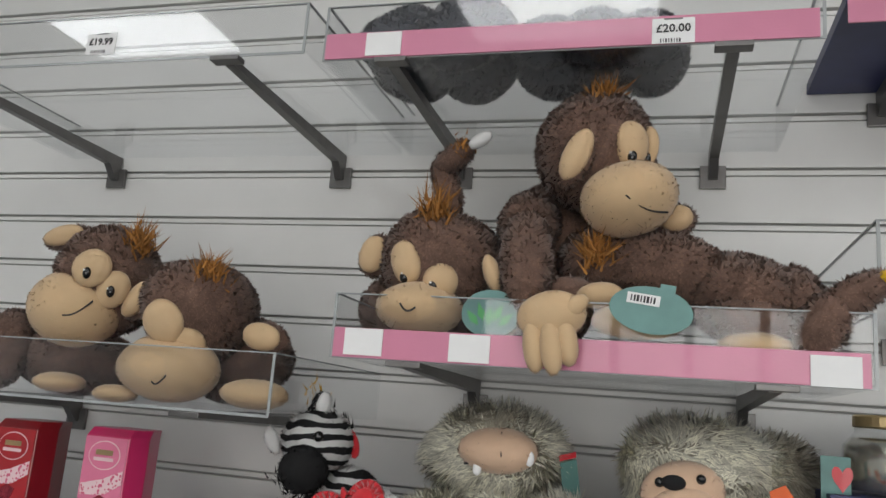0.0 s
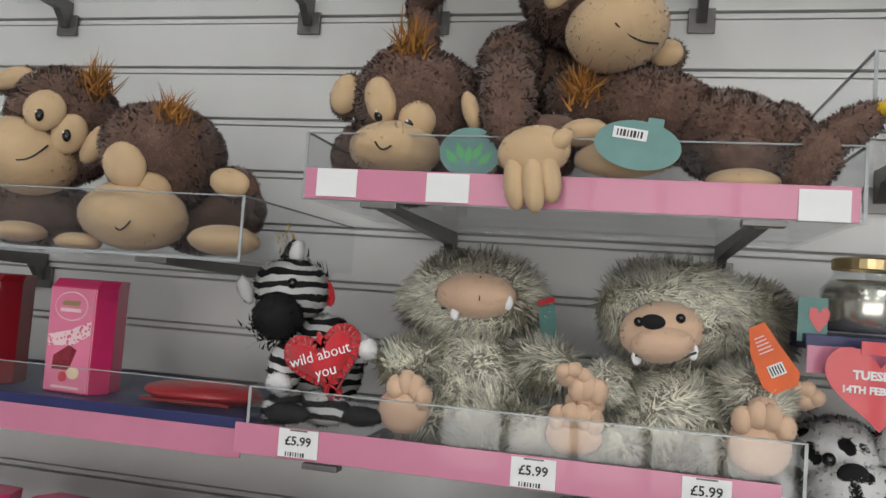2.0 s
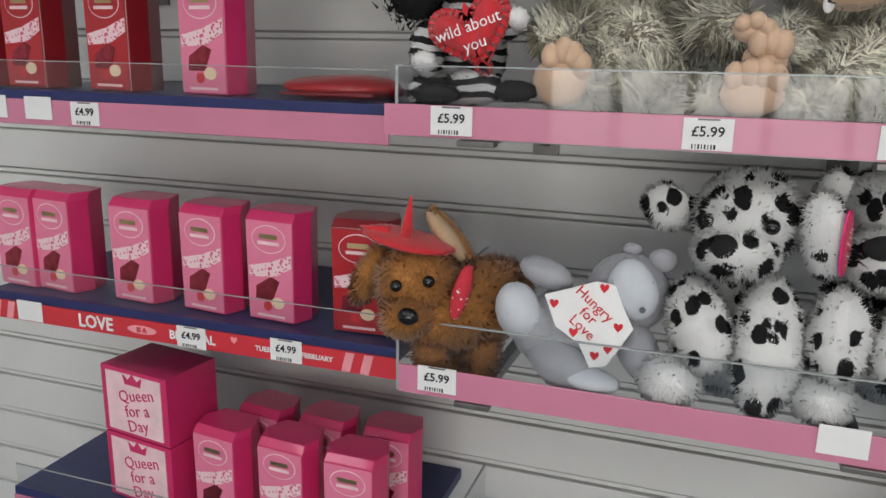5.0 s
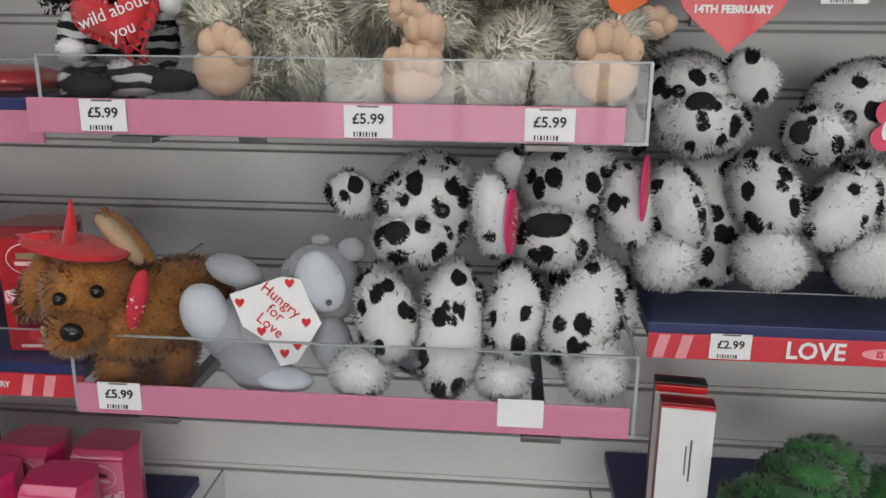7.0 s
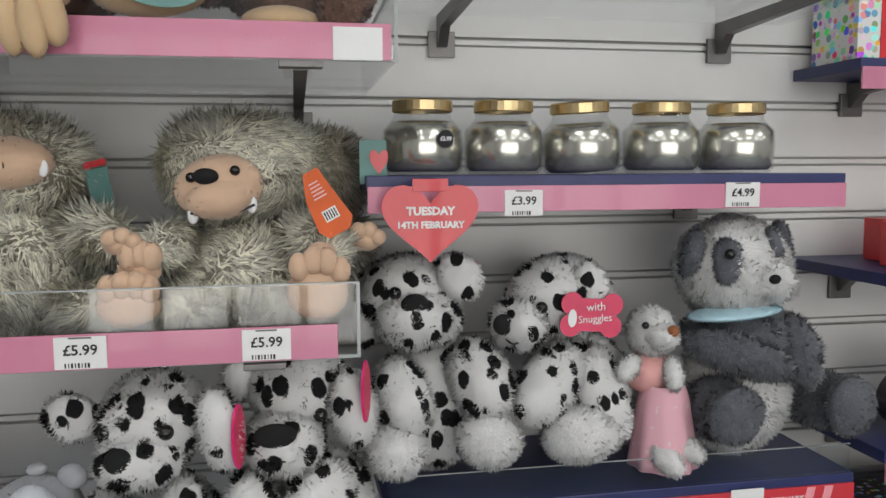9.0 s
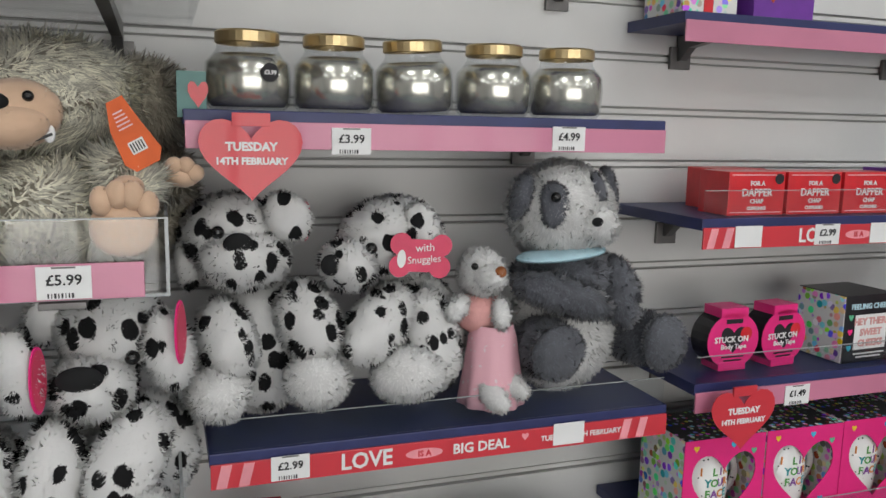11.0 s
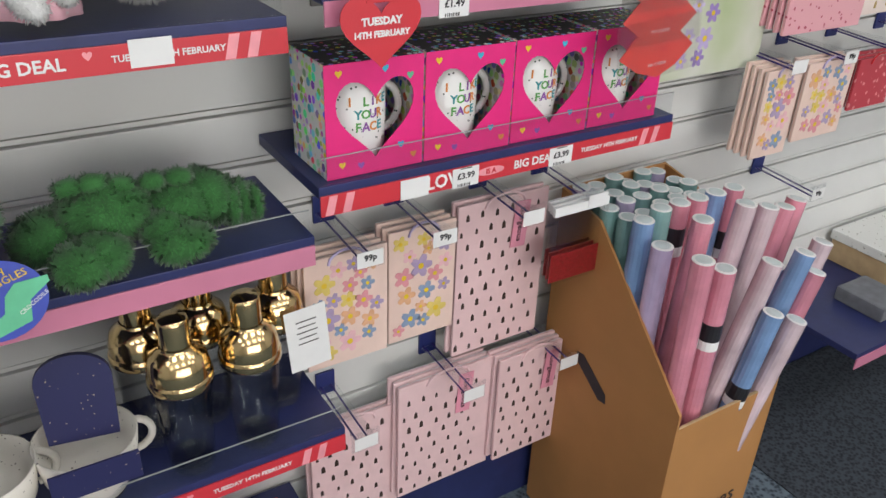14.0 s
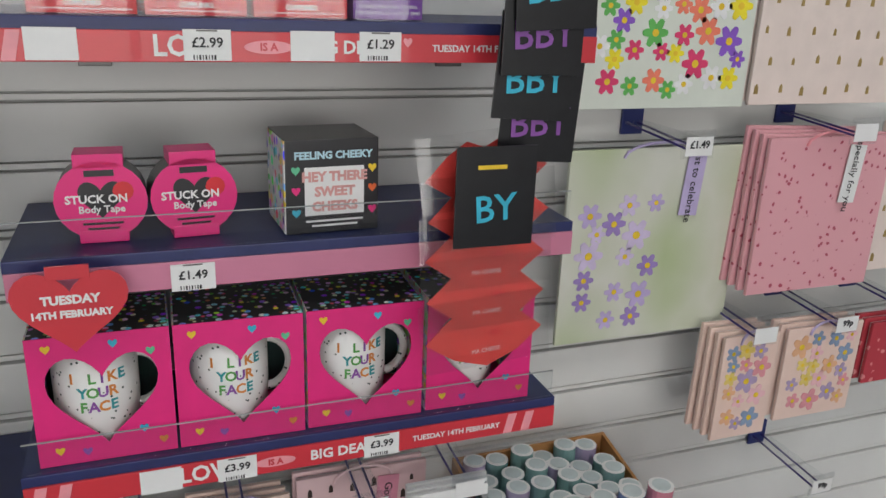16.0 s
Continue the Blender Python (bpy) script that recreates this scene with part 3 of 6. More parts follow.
def monkey_parts(m, head, muzzle, patches, eyes, ears, tuft_at, mouth):
    furry("head", BROWN, m, *head, **SHORT)
    furry("muzzle", CREAM, m, *muzzle, **FACE)
    for p in patches:
        furry("face_patch", CREAM, m, *p, **FACE)
    for e in eyes:
        bead("eye", EYE_BLACK, m, e, 0.0062, (0.8, 0.7, 1.15))
        bead("eye_glint", PAPER, m, (e[0] - 0.0015, e[1] - 0.0038, e[2] + 0.003), 0.0013)
    for c, rad, turn in ears:
        furry("ear", BROWN, m, (c[0], c[1] + 0.009, c[2]), rad, turn, **SHORT)
        furry("inner_ear", CREAM, m, (c[0], c[1] - 0.003, c[2]), (rad[0] * 0.9, rad[1], rad[2] * 0.9), turn, **FACE)
    tuft(m, tuft_at, 170, 0.032, spread=0.55)
    smile(m, *mouth)


m1 = toy("plush_monkey", "brown plush monkey with cream face sitting in acrylic tray", (-0.59, 1.02, 1.552), "brown monkeys")
monkey_parts(m1, ((-0.5613, 1, 1.697), (0.0609, 0.07, 0.0657)), ((-0.5741, 0.965, 1.655), (0.0545, 0.055, 0.0465), (0, 10, 0)), (((-0.5366, 0.9361, 1.7), (0.0219, 0.012, 0.0232), (-3, 20, 22)), ((-0.5182, 0.9546, 1.678), (0.0182, 0.012, 0.0235), (13, 20, 41))), ((-0.5338, 0.9248, 1.692), (-0.5129, 0.9442, 1.674)),
             (((-0.6318, 0.99, 1.75), (0.0324, 0.01, 0.0141), (0, -15, 0)),), (-0.507, 0.98, 1.738), ((-0.5518, 0.9179, 1.641), (-0.5283, 0.9359, 1.661)))
furry("body", BROWN, m1, (-0.6521, 1.07, 1.597), (0.0815, 0.07, 0.0444), **SHORT)
limb("arm", BROWN, m1, (-0.7103, 1.02, 1.632), (-0.6844, 0.98, 1.58), 0.03, **SHORT)
furry("paw", CREAM, m1, (-0.5751, 0.96, 1.566), (0.0292, 0.03, 0.0117), **FACE)
m2 = toy("plush_monkey", "brown plush monkey with cream face slumped in acrylic tray", (-0.44, 1.02, 1.552), "brown monkeys")
monkey_parts(m2, ((-0.4258, 1, 1.663), (0.0632, 0.075, 0.0612)), ((-0.4335, 0.965, 1.592), (0.0608, 0.05, 0.0393)), (((-0.4262, 0.9301, 1.641), (0.0234, 0.012, 0.0258), (20, -25, -0)), ((-0.4075, 0.9531, 1.619), (0.0212, 0.012, 0.0212), (41, 0, 23))), ((-0.4325, 0.9306, 1.628), (-0.4041, 0.9443, 1.616)),
             (((-0.4944, 0.975, 1.671), (0.0145, 0.012, 0.0304), (0, 38, 0)), ((-0.3335, 0.99, 1.635), (0.0269, 0.012, 0.0179), (0, 10, 0))), (-0.3912, 0.955, 1.695), ((-0.4241, 0.9213, 1.574), (-0.4074, 0.9216, 1.582)))
furry("body", BROWN, m2, (-0.4195, 1.09, 1.614), (0.0719, 0.06, 0.0539), **SHORT)
furry("paw", CREAM, m2, (-0.3161, 0.955, 1.569), (0.0399, 0.028, 0.0163), **FACE)
furry("paw", CREAM, m2, (-0.4931, 0.955, 1.558), (0.0265, 0.022, 0.0101), **FACE)
m3 = toy("plush_monkey", "brown plush monkey with raised white-tipped tail on tray", (-0.136, 1.02, 1.619), "brown monkeys")
monkey_parts(m3, ((-0.1276, 1, 1.73), (0.0651, 0.07, 0.0613)), ((-0.1364, 0.955, 1.671), (0.0459, 0.05, 0.0283)), (((-0.1493, 0.9358, 1.717), (0.0175, 0.012, 0.0234), (11, -15, -17)), ((-0.1122, 0.9418, 1.699), (0.0186, 0.012, 0.0197), (27, 10, 14))), ((-0.1489, 0.9324, 1.701), (-0.1174, 0.9331, 1.692)),
             (((-0.2029, 0.98, 1.733), (0.0175, 0.012, 0.0237), (0, 15, 0)), ((-0.0589, 0.95, 1.71), (0.0098, 0.012, 0.022), (0, -18, 0))), (-0.1249, 0.945, 1.77), ((-0.1419, 0.9055, 1.669), (-0.1258, 0.9071, 1.666)))
furry("body", BROWN, m3, (-0.1608, 1.08, 1.684), (0.0883, 0.06, 0.0543), **SHORT)
limb("tail", BROWN, m3, (-0.1321, 1.04, 1.807), (-0.1469, 1.03, 1.846), 0.016, **SHORT)
limb("tail", BROWN, m3, (-0.1473, 1.03, 1.85), (-0.1144, 1.01, 1.867), 0.015, **SHORT)
limb("tail_tip", WHITE_FUR, m3, (-0.1035, 1.005, 1.871), (-0.0866, 1, 1.879), 0.008, **FACE)
tuft(m3, (-0.1138, 1, 1.865), 40, 0.012)
furry("paw", CREAM, m3, (-0.0532, 0.945, 1.654), (0.0227, 0.016, 0.0091), **FACE)
tk = thing("toy_ticket", "round teal card ticket printed with leaves on brown monkey", "label", (-0.0528, 0.925, 1.665), "toy tickets")
part("card", plate(disc(0.030, 0.024), 0.0, 0.001), TEAL, tk)
for k in range(5):
    part("printed_leaf", plate([(0, 0), (0.004, 0.008), (0, 0.02), (-0.004, 0.008)], -0.0008, 0.0005), LEAF, tk).matrix_basis = pose(-0.012 + 0.005 * k, 0, -0.012 + 0.004 * (k % 2), 0, -40 + 22 * k, 0)
m4 = toy("plush_monkey", "large brown plush monkey sitting with one arm hanging down", (0.0, 1.06, 1.619), "brown monkeys")
monkey_parts(m4, ((0.0354, 1, 1.857), (0.0617, 0.07, 0.0654), (0, 12, 0)), ((0.0761, 0.955, 1.791), (0.0491, 0.055, 0.0377), (0, -12, 0)), (((0.077, 0.9491, 1.849), (0.0195, 0.014, 0.0241), (6, 0, 37)), ((0.0922, 0.9729, 1.854), (0.0071, 0.014, 0.0224), (2, 0, 56))), ((0.0786, 0.9406, 1.833), (0.0928, 0.968, 1.841)),
             (((0.025, 0.925, 1.829), (0.0152, 0.012, 0.0321), (0, 24, 0)), ((0.1237, 1, 1.783), (0.019, 0.012, 0.0154), (0, -20, 0))), (0.0473, 0.97, 1.902), ((0.0755, 0.902, 1.781), (0.1145, 0.934, 1.773)))
furry("body", BROWN, m4, (-0.0176, 1.08, 1.745), (0.0631, 0.06, 0.0996), **SHORT)
furry("shoulder", BROWN, m4, (-0.0339, 1.02, 1.777), (0.0347, 0.045, 0.0378), **SHORT)
limb("arm", BROWN, m4, (-0.031, 0.99, 1.769), (-0.0221, 0.935, 1.692), 0.029, 0.027, **SHORT)
furry("hand", CREAM, m4, (0.0113, 0.895, 1.662), (0.0324, 0.018, 0.023), (0, -10, 0), **FACE)
for k, (a, b) in enumerate((((-0.0047, 0.888, 1.65), (-0.0002, 0.888, 1.616)), ((0.0118, 0.884, 1.647), (0.0165, 0.884, 1.614)), ((0.025, 0.888, 1.651), (0.0303, 0.888, 1.623)))):
    limb("finger", CREAM, m4, a, b, 0.0105, **FACE)
limb("thumb", CREAM, m4, (0.0291, 0.888, 1.667), (0.039, 0.888, 1.675), 0.009, **FACE)
m5 = toy("plush_monkey", "brown plush monkey lying on its belly with yellow-tipped tail", (0.14, 1.0, 1.619), "brown monkeys")
furry("head", BROWN, m5, (0.0489, 1.03, 1.737), (0.0495, 0.06, 0.0433), **SHORT)
furry("body", BROWN, m5, (0.1126, 1.02, 1.726), (0.075, 0.07, 0.0468), (0, 10, 0), **SHORT)
furry("rump", BROWN, m5, (0.1924, 1.01, 1.7), (0.0634, 0.07, 0.045), (0, 14, 0), **SHORT)
furry("thigh", BROWN, m5, (0.1976, 0.965, 1.671), (0.0444, 0.035, 0.0271), (0, 15, 0), **SHORT)
limb("leg", BROWN, m5, (0.237, 1, 1.72), (0.2426, 0.96, 1.681), 0.021, **SHORT)
furry("foot", CREAM, m5, (0.195, 0.935, 1.647), (0.0321, 0.02, 0.0124), **FACE)
limb("tail", BROWN, m5, (0.2418, 0.93, 1.651), (0.2584, 0.93, 1.683), 0.021, **SHORT)
limb("tail", BROWN, m5, (0.2584, 0.93, 1.685), (0.2938, 0.93, 1.707), 0.018, 0.015, **SHORT)
furry("tail_tip", mat("banana_yellow_plush", (0.75, 0.48, 0.02), 0.9, sheen=0.3), m5, (0.3111, 0.928, 1.713), (0.0171, 0.012, 0.0081), **FACE)
furry("hand", CREAM, m5, (0.0521, 0.94, 1.69), (0.0231, 0.016, 0.0127), (0, -6, 0), **FACE)
limb("arm", BROWN, m5, (0.0104, 0.96, 1.698), (0.0398, 0.955, 1.689), 0.016, **SHORT)
limb("hand", CREAM, m5, (0.0585, 0.945, 1.666), (0.1225, 0.93, 1.667), 0.019, **FACE)
tuft(m5, (0.0458, 0.955, 1.733), 170, 0.028, spread=0.8)
tk = thing("toy_ticket", "teal leaf-shaped card ticket with barcode on monkey", "label", (0.101, 0.905, 1.672), "toy tickets", (0, 8, 0))
part("card", plate(disc(0.038, 0.022) , 0, 0.001), TEAL, tk)
part("card_tip", plate(rect(0.014, 0.008, 0.012, 0.022), 0.0002, 0.0008), TEAL, tk)
part("barcode", plate(rect(0.03, 0.010, -0.008, 0.009), -0.0008, 0.0005), PAPER, tk)
for k in range(8):
    part("barcode_bar", plate(rect(0.0012 + 0.0006 * (k % 3), 0.006, -0.019 + 0.003 * k, 0.009), -0.0012, 0.0003), INK, tk)
for k, (ex, rr) in enumerate(((-0.195, 0.055), (-0.12, 0.06), (-0.02, 0.045), (0.035, 0.048), (0.09, 0.045))):
    e = toy("plush_elephant", "slate grey plush toy sitting on acrylic tray", (ex, 1.0, 1.946), "grey toys")
    furry("body", GREY, e, (ex, 1.04, 1.946 + rr), (rr, rr * 1.3, rr), **SHORT)
    furry("paw", GREY, e, (ex, 0.965, 1.946 + rr * 0.62), (rr * 0.8, rr * 0.55, rr * 0.6), **SHORT)

SHAG = dict(fur=0.017, width=0.0014, dense=19, comb=0.6, clump=1.1, lump=0.06)


def feet(y, places, toes):
    for c, rad in places:
        furry("foot", SKIN, y, c, rad, (-10, 0, 0), **FACE)
    for c in toes:
        furry("toe", SKIN, y, c, (0.0095, 0.010, 0.0125), **FACE)


# Two-tone shag: the dark skin also puts shade between pale clumps into the colour.
y1 = toy("plush_yeti", "shaggy grey-green plush yeti with dark hood and tan face", (-0.075, 1.07, 1.364), "shaggy yeti toys")
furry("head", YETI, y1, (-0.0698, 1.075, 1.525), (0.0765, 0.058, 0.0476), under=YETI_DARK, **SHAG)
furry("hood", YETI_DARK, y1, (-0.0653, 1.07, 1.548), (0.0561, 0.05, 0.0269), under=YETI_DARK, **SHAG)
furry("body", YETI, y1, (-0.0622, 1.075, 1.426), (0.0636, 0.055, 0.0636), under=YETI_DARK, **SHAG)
furry("face", SKIN, y1, (-0.0557, 1.02, 1.53), (0.0433, 0.028, 0.0243), **FACE)
smile(y1, (-0.0902, 1.013, 1.514), (-0.0161, 1.008, 1.525), -0.002, 0.0013)
smile(y1, (-0.0493, 1.004, 1.55), (-0.0465, 0.9922, 1.525), 0, 0.0006)
for c in ((-0.0742, 1.007, 1.511), (-0.0191, 1.008, 1.525)):
    bead("tooth", TOOTH, y1, c, 0.0062, (0.8, 0.5, 1.3))
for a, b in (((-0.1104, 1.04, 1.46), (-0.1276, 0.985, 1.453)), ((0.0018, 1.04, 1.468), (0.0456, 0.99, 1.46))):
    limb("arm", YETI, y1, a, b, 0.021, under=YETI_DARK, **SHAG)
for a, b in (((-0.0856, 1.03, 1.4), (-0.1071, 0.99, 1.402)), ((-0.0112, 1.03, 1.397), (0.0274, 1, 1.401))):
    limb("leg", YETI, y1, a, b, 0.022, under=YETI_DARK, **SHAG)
furry("hand", SKIN, y1, (0.0516, 0.97, 1.459), (0.0153, 0.016, 0.0102), **FACE)
for c in ((0.0455, 0.957, 1.465), (0.0562, 0.955, 1.467), (0.0649, 0.957, 1.462)):
    bead("finger", SKIN, y1, c, 0.0075)
feet(y1, (((-0.109, 0.962, 1.413), (0.0258, 0.016, 0.0239)), ((0.058, 0.962, 1.405), (0.0265, 0.016, 0.0194))), ((-0.117, 0.955, 1.434), (-0.1057, 0.955, 1.44), (-0.0967, 0.955, 1.436), (-0.0889, 0.955, 1.427), (0.0433, 0.955, 1.421), (0.0551, 0.953, 1.424), (0.0664, 0.953, 1.424), (0.0768, 0.955, 1.42)))
furry("sole", SKIN, y1, (-0.1113, 0.972, 1.431), (0.0141, 0.012, 0.0151), **FACE)
y2 = toy("plush_yeti", "shaggy pale grey plush yeti with tan face and fangs", (0.14, 1.055, 1.364), "shaggy yeti toys")
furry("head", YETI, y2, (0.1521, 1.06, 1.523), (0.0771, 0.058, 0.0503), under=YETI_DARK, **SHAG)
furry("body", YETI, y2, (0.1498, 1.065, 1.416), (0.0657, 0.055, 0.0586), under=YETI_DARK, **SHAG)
furry("face", SKIN, y2, (0.1345, 1, 1.507), (0.0403, 0.028, 0.0297), (0, -8, 0), **FACE)
furry("snout", SKIN, y2, (0.1351, 0.985, 1.497), (0.0302, 0.022, 0.0187), (0, -8, 0), **FACE)
bead("nose", BLACK, y2, (0.1251, 0.9734, 1.517), 0.0105, (1.1, 0.7, 0.7))
for c in ((0.1503, 0.9777, 1.522), (0.1121, 0.9773, 1.516)):
    bead("eye", EYE_BLACK, y2, c, 0.0048)
smile(y2, (0.1103, 0.9804, 1.484), (0.1665, 0.983, 1.491), 0.006, 0.0012)
for c in ((0.112, 0.9833, 1.482), (0.1638, 0.9859, 1.491)):
    bead("tooth", TOOTH, y2, c, 0.0062, (0.8, 0.5, 1.3))
for a, b in (((0.0949, 1.03, 1.456), (0.0784, 0.99, 1.45)), ((0.2055, 1.03, 1.459), (0.2336, 0.99, 1.448))):
    limb("arm", YETI, y2, a, b, 0.021, under=YETI_DARK, **SHAG)
for a, b in (((0.1142, 1.03, 1.393), (0.0888, 0.99, 1.399)), ((0.1868, 1.03, 1.391), (0.2086, 1, 1.396))):
    limb("leg", YETI, y2, a, b, 0.022, under=YETI_DARK, **SHAG)
feet(y2, (((0.066, 0.972, 1.435), (0.0185, 0.014, 0.0164)), ((0.2209, 0.955, 1.414), (0.0278, 0.016, 0.0268))), ((0.0602, 0.96, 1.449), (0.0687, 0.96, 1.451), (0.0785, 0.96, 1.448), (0.2048, 0.947, 1.437), (0.217, 0.947, 1.442), (0.2296, 0.947, 1.441), (0.2412, 0.947, 1.433)))
furry("hand", SKIN, y2, (0.2252, 0.965, 1.448), (0.0135, 0.014, 0.0093), **FACE)
y3 = toy("plush_yeti", "dark shaggy plush yeti tucked behind a paler one", (0.23, 1.16, 1.364), "shaggy yeti toys")
furry("head", YETI_DARK, y3, (0.2327, 1.15, 1.521), (0.0448, 0.045, 0.0461), **SHAG)
furry("body", YETI_DARK, y3, (0.2371, 1.15, 1.421), (0.0456, 0.045, 0.0651), **SHAG)
limb("arm", YETI_DARK, y3, (0.242, 1.12, 1.443), (0.2618, 1.06, 1.45), 0.02, **SHAG)
furry("hand", SKIN, y3, (0.2714, 1.04, 1.452), (0.0172, 0.016, 0.0115), **FACE)
for c in ((0.2642, 1.03, 1.462), (0.275, 1.03, 1.462), (0.2835, 1.03, 1.455)):
    bead("finger", SKIN, y3, c, 0.0085)
ot = thing("toy_ticket", "orange card ticket with barcode on shaggy yeti", "label", (0.2292, 0.965, 1.493), "toy tickets", (0, -28, -15))
part("card", plate([(-0.012, -0.031), (0.010, -0.031), (0.017, -0.022), (0.012, 0.008), (0.009, 0.031), (-0.006, 0.031), (-0.015, 0.008), (-0.018, -0.022)], 0, 0.001), ORANGE, ot)
part("barcode", plate(rect(0.014, 0.011, 0.0, -0.012), -0.0008, 0.0005), PAPER, ot)
for k in range(5):
    part("barcode_bar", plate(rect(0.0011, 0.008, -0.005 + 0.0025 * k, -0.012), -0.0012, 0.0003), INK, ot)
    part("caption_bar", plate(rect(0.013 - 0.001 * k, 0.0012, -0.001, 0.006 + 0.0035 * k), -0.0008, 0.0004), BLUSH, ot)
gt = thing("toy_ticket", "dark green card ticket behind shaggy yeti", "label", (0.0206, 1.05, 1.5), "toy tickets", (0, -12, 50))
part("card", plate(rect(0.024, 0.05), 0, 0.001), TEAL, gt)
part("red_border", plate(rect(0.024, 0.006, 0, 0.03), 0, 0.001), RED, gt)


zb = toy("plush_zebra", "black and white striped plush zebra holding red heart", (-0.225, 1.03, 1.364))
FINE = dict(fur=0.003, width=0.0009, dense=20)
furry("head", ZEBRA, zb, (-0.2684, 1.03, 1.521), (0.0411, 0.045, 0.0361), (0, 20, 0), **FINE)
furry("muzzle", BLACK, zb, (-0.2622, 0.985, 1.493), (0.0261, 0.028, 0.0249), **FINE)
furry("body", ZEBRA, zb, (-0.2336, 1.05, 1.442), (0.0477, 0.045, 0.054), **FINE)
for a, b in (((-0.2564, 1, 1.454), (-0.2423, 0.965, 1.425)), ((-0.1938, 1, 1.462), (-0.1592, 0.97, 1.468)), ((-0.2187, 0.99, 1.402), (-0.1791, 0.96, 1.404)), ((-0.2411, 1, 1.4), (-0.2474, 0.965, 1.399))):
    limb("leg", ZEBRA, zb, a, b, 0.018, **FINE)
furry("hoof", BLACK, zb, (-0.23, 0.955, 1.397), (0.0242, 0.012, 0.0104), **FINE)
furry("hoof", BLACK, zb, (-0.1515, 0.955, 1.402), (0.0223, 0.012, 0.01), **FINE)
furry("hoof", WHITE_FUR, zb, (-0.1515, 0.962, 1.468), (0.01, 0.012, 0.0111), **FINE)
furry("hoof", WHITE_FUR, zb, (-0.2418, 0.955, 1.427), (0.0127, 0.012, 0.0104), **FINE)
furry("ear", WHITE_FUR, zb, (-0.267, 1.03, 1.562), (0.0086, 0.008, 0.016), (0, 8, 0), **FINE)
furry("ear_back", BLACK, zb, (-0.2758, 1.036, 1.562), (0.0081, 0.008, 0.0162), (0, 8, 0), **FINE)
furry("ear", WHITE_FUR, zb, (-0.3259, 1.03, 1.518), (0.0083, 0.007, 0.0165), (0, -30, 0), **FINE)
bead("eye", EYE_BLACK, zb, (-0.2505, 0.9886, 1.529), 0.006)
for c in ((-0.2744, 1.02, 1.547), (-0.2839, 1.02, 1.538), (-0.2589, 1.05, 1.55), (-0.245, 1.05, 1.538), (-0.2624, 0.98, 1.468), (-0.2791, 0.99, 1.468), (-0.2968, 1, 1.479)):
    tuft(zb, c, 26, 0.014, BLACK, 0.7)
tuft(zb, (-0.2811, 1.035, 1.571), 20, 0.014, mat("yellow_tuft", (0.7, 0.4, 0.03), 0.9), 0.4)
furry("ribbon", FELT, zb, (-0.2306, 1.04, 1.522), (0.0087, 0.006, 0.0161), (0, -20, 0), **FACE)
hb = bmesh.new()
plate(heart(0.083, 0.068), -0.012, 0.024, hb)
bmesh.ops.bevel(hb, geom=hb.edges[:], offset=0.008, segments=4, affect="EDGES")
hz = part("cushion_heart", hb, FELT, zb, "padded red heart with embroidered words", smooth=True)
hz.matrix_basis = Matrix.Translation(Vector((-0.192, 0.955, 1.452)) - Vector((-0.225, 1.03, 1.364))) @ pose(0, 0, 0, 0, -20, 0)
words("wild about", 0.0155, PAPER, hz, (0, -0.0128, 0.008))
words("you", 0.0155, PAPER, hz, (0.002, -0.0128, -0.009))


dog = toy("plush_dog", "golden brown plush dog with red horns and scarf", (-0.21, 0.97, 1.104))
DOG = dict(fur=0.008, width=0.0011, dense=26, clump=0.6)
furry("body", TANFUR, dog, (-0.1994, 1, 1.172), (0.0451, 0.085, 0.0474), (0, 0, -25), **DOG)
furry("head", TANFUR, dog, (-0.2445, 0.95, 1.209), (0.0401, 0.045, 0.039), **DOG)
furry("snout", TANFUR, dog, (-0.2415, 0.915, 1.182), (0.0241, 0.033, 0.0199), **DOG)
bead("nose", EYE_BLACK, dog, (-0.2267, 0.878, 1.193), 0.0095, (1.1, 0.8, 0.9))
for c in ((-0.2187, 0.9119, 1.219), (-0.2492, 0.9025, 1.214)):
    bead("eye", EYE_BLACK, dog, c, 0.0062)
furry("ear", TANFUR, dog, (-0.3004, 0.955, 1.207), (0.0144, 0.016, 0.0331), (0, 28, 0), **DOG)
furry("ear", TANPALE, dog, (-0.2192, 0.965, 1.254), (0.0092, 0.012, 0.0314), (0, -42, 0), **FINE)
furry("ear_back", TANFUR, dog, (-0.2181, 0.975, 1.254), (0.0093, 0.012, 0.0339), (0, -42, 0), **FINE)
for a, b in (((-0.2293, 0.955, 1.145), (-0.2292, 0.95, 1.118)), ((-0.2222, 1, 1.129), (-0.2195, 0.99, 1.105)), ((-0.1837, 0.99, 1.136), (-0.1811, 0.98, 1.112))):
    limb("leg", TANFUR, dog, a, b, 0.0185, **DOG)
furry("headband", FELT, dog, (-0.2534, 0.945, 1.251), (0.0489, 0.035, 0.0069), (0, 10, 0), **FACE)
part("horn", rod(Vector((-0.2519, 0.935, 1.257)) - Vector((-0.21, 0.97, 1.104)), Vector((-0.2467, 0.935, 1.298)) - Vector((-0.21, 0.97, 1.104)), 0.0075, 12, 0.001), FELT, dog, smooth=True)
part("horn", rod(Vector((-0.2698, 0.935, 1.259)) - Vector((-0.21, 0.97, 1.104)), Vector((-0.3024, 0.935, 1.263)) - Vector((-0.21, 0.97, 1.104)), 0.0065, 12, 0.001), FELT, dog, smooth=True)
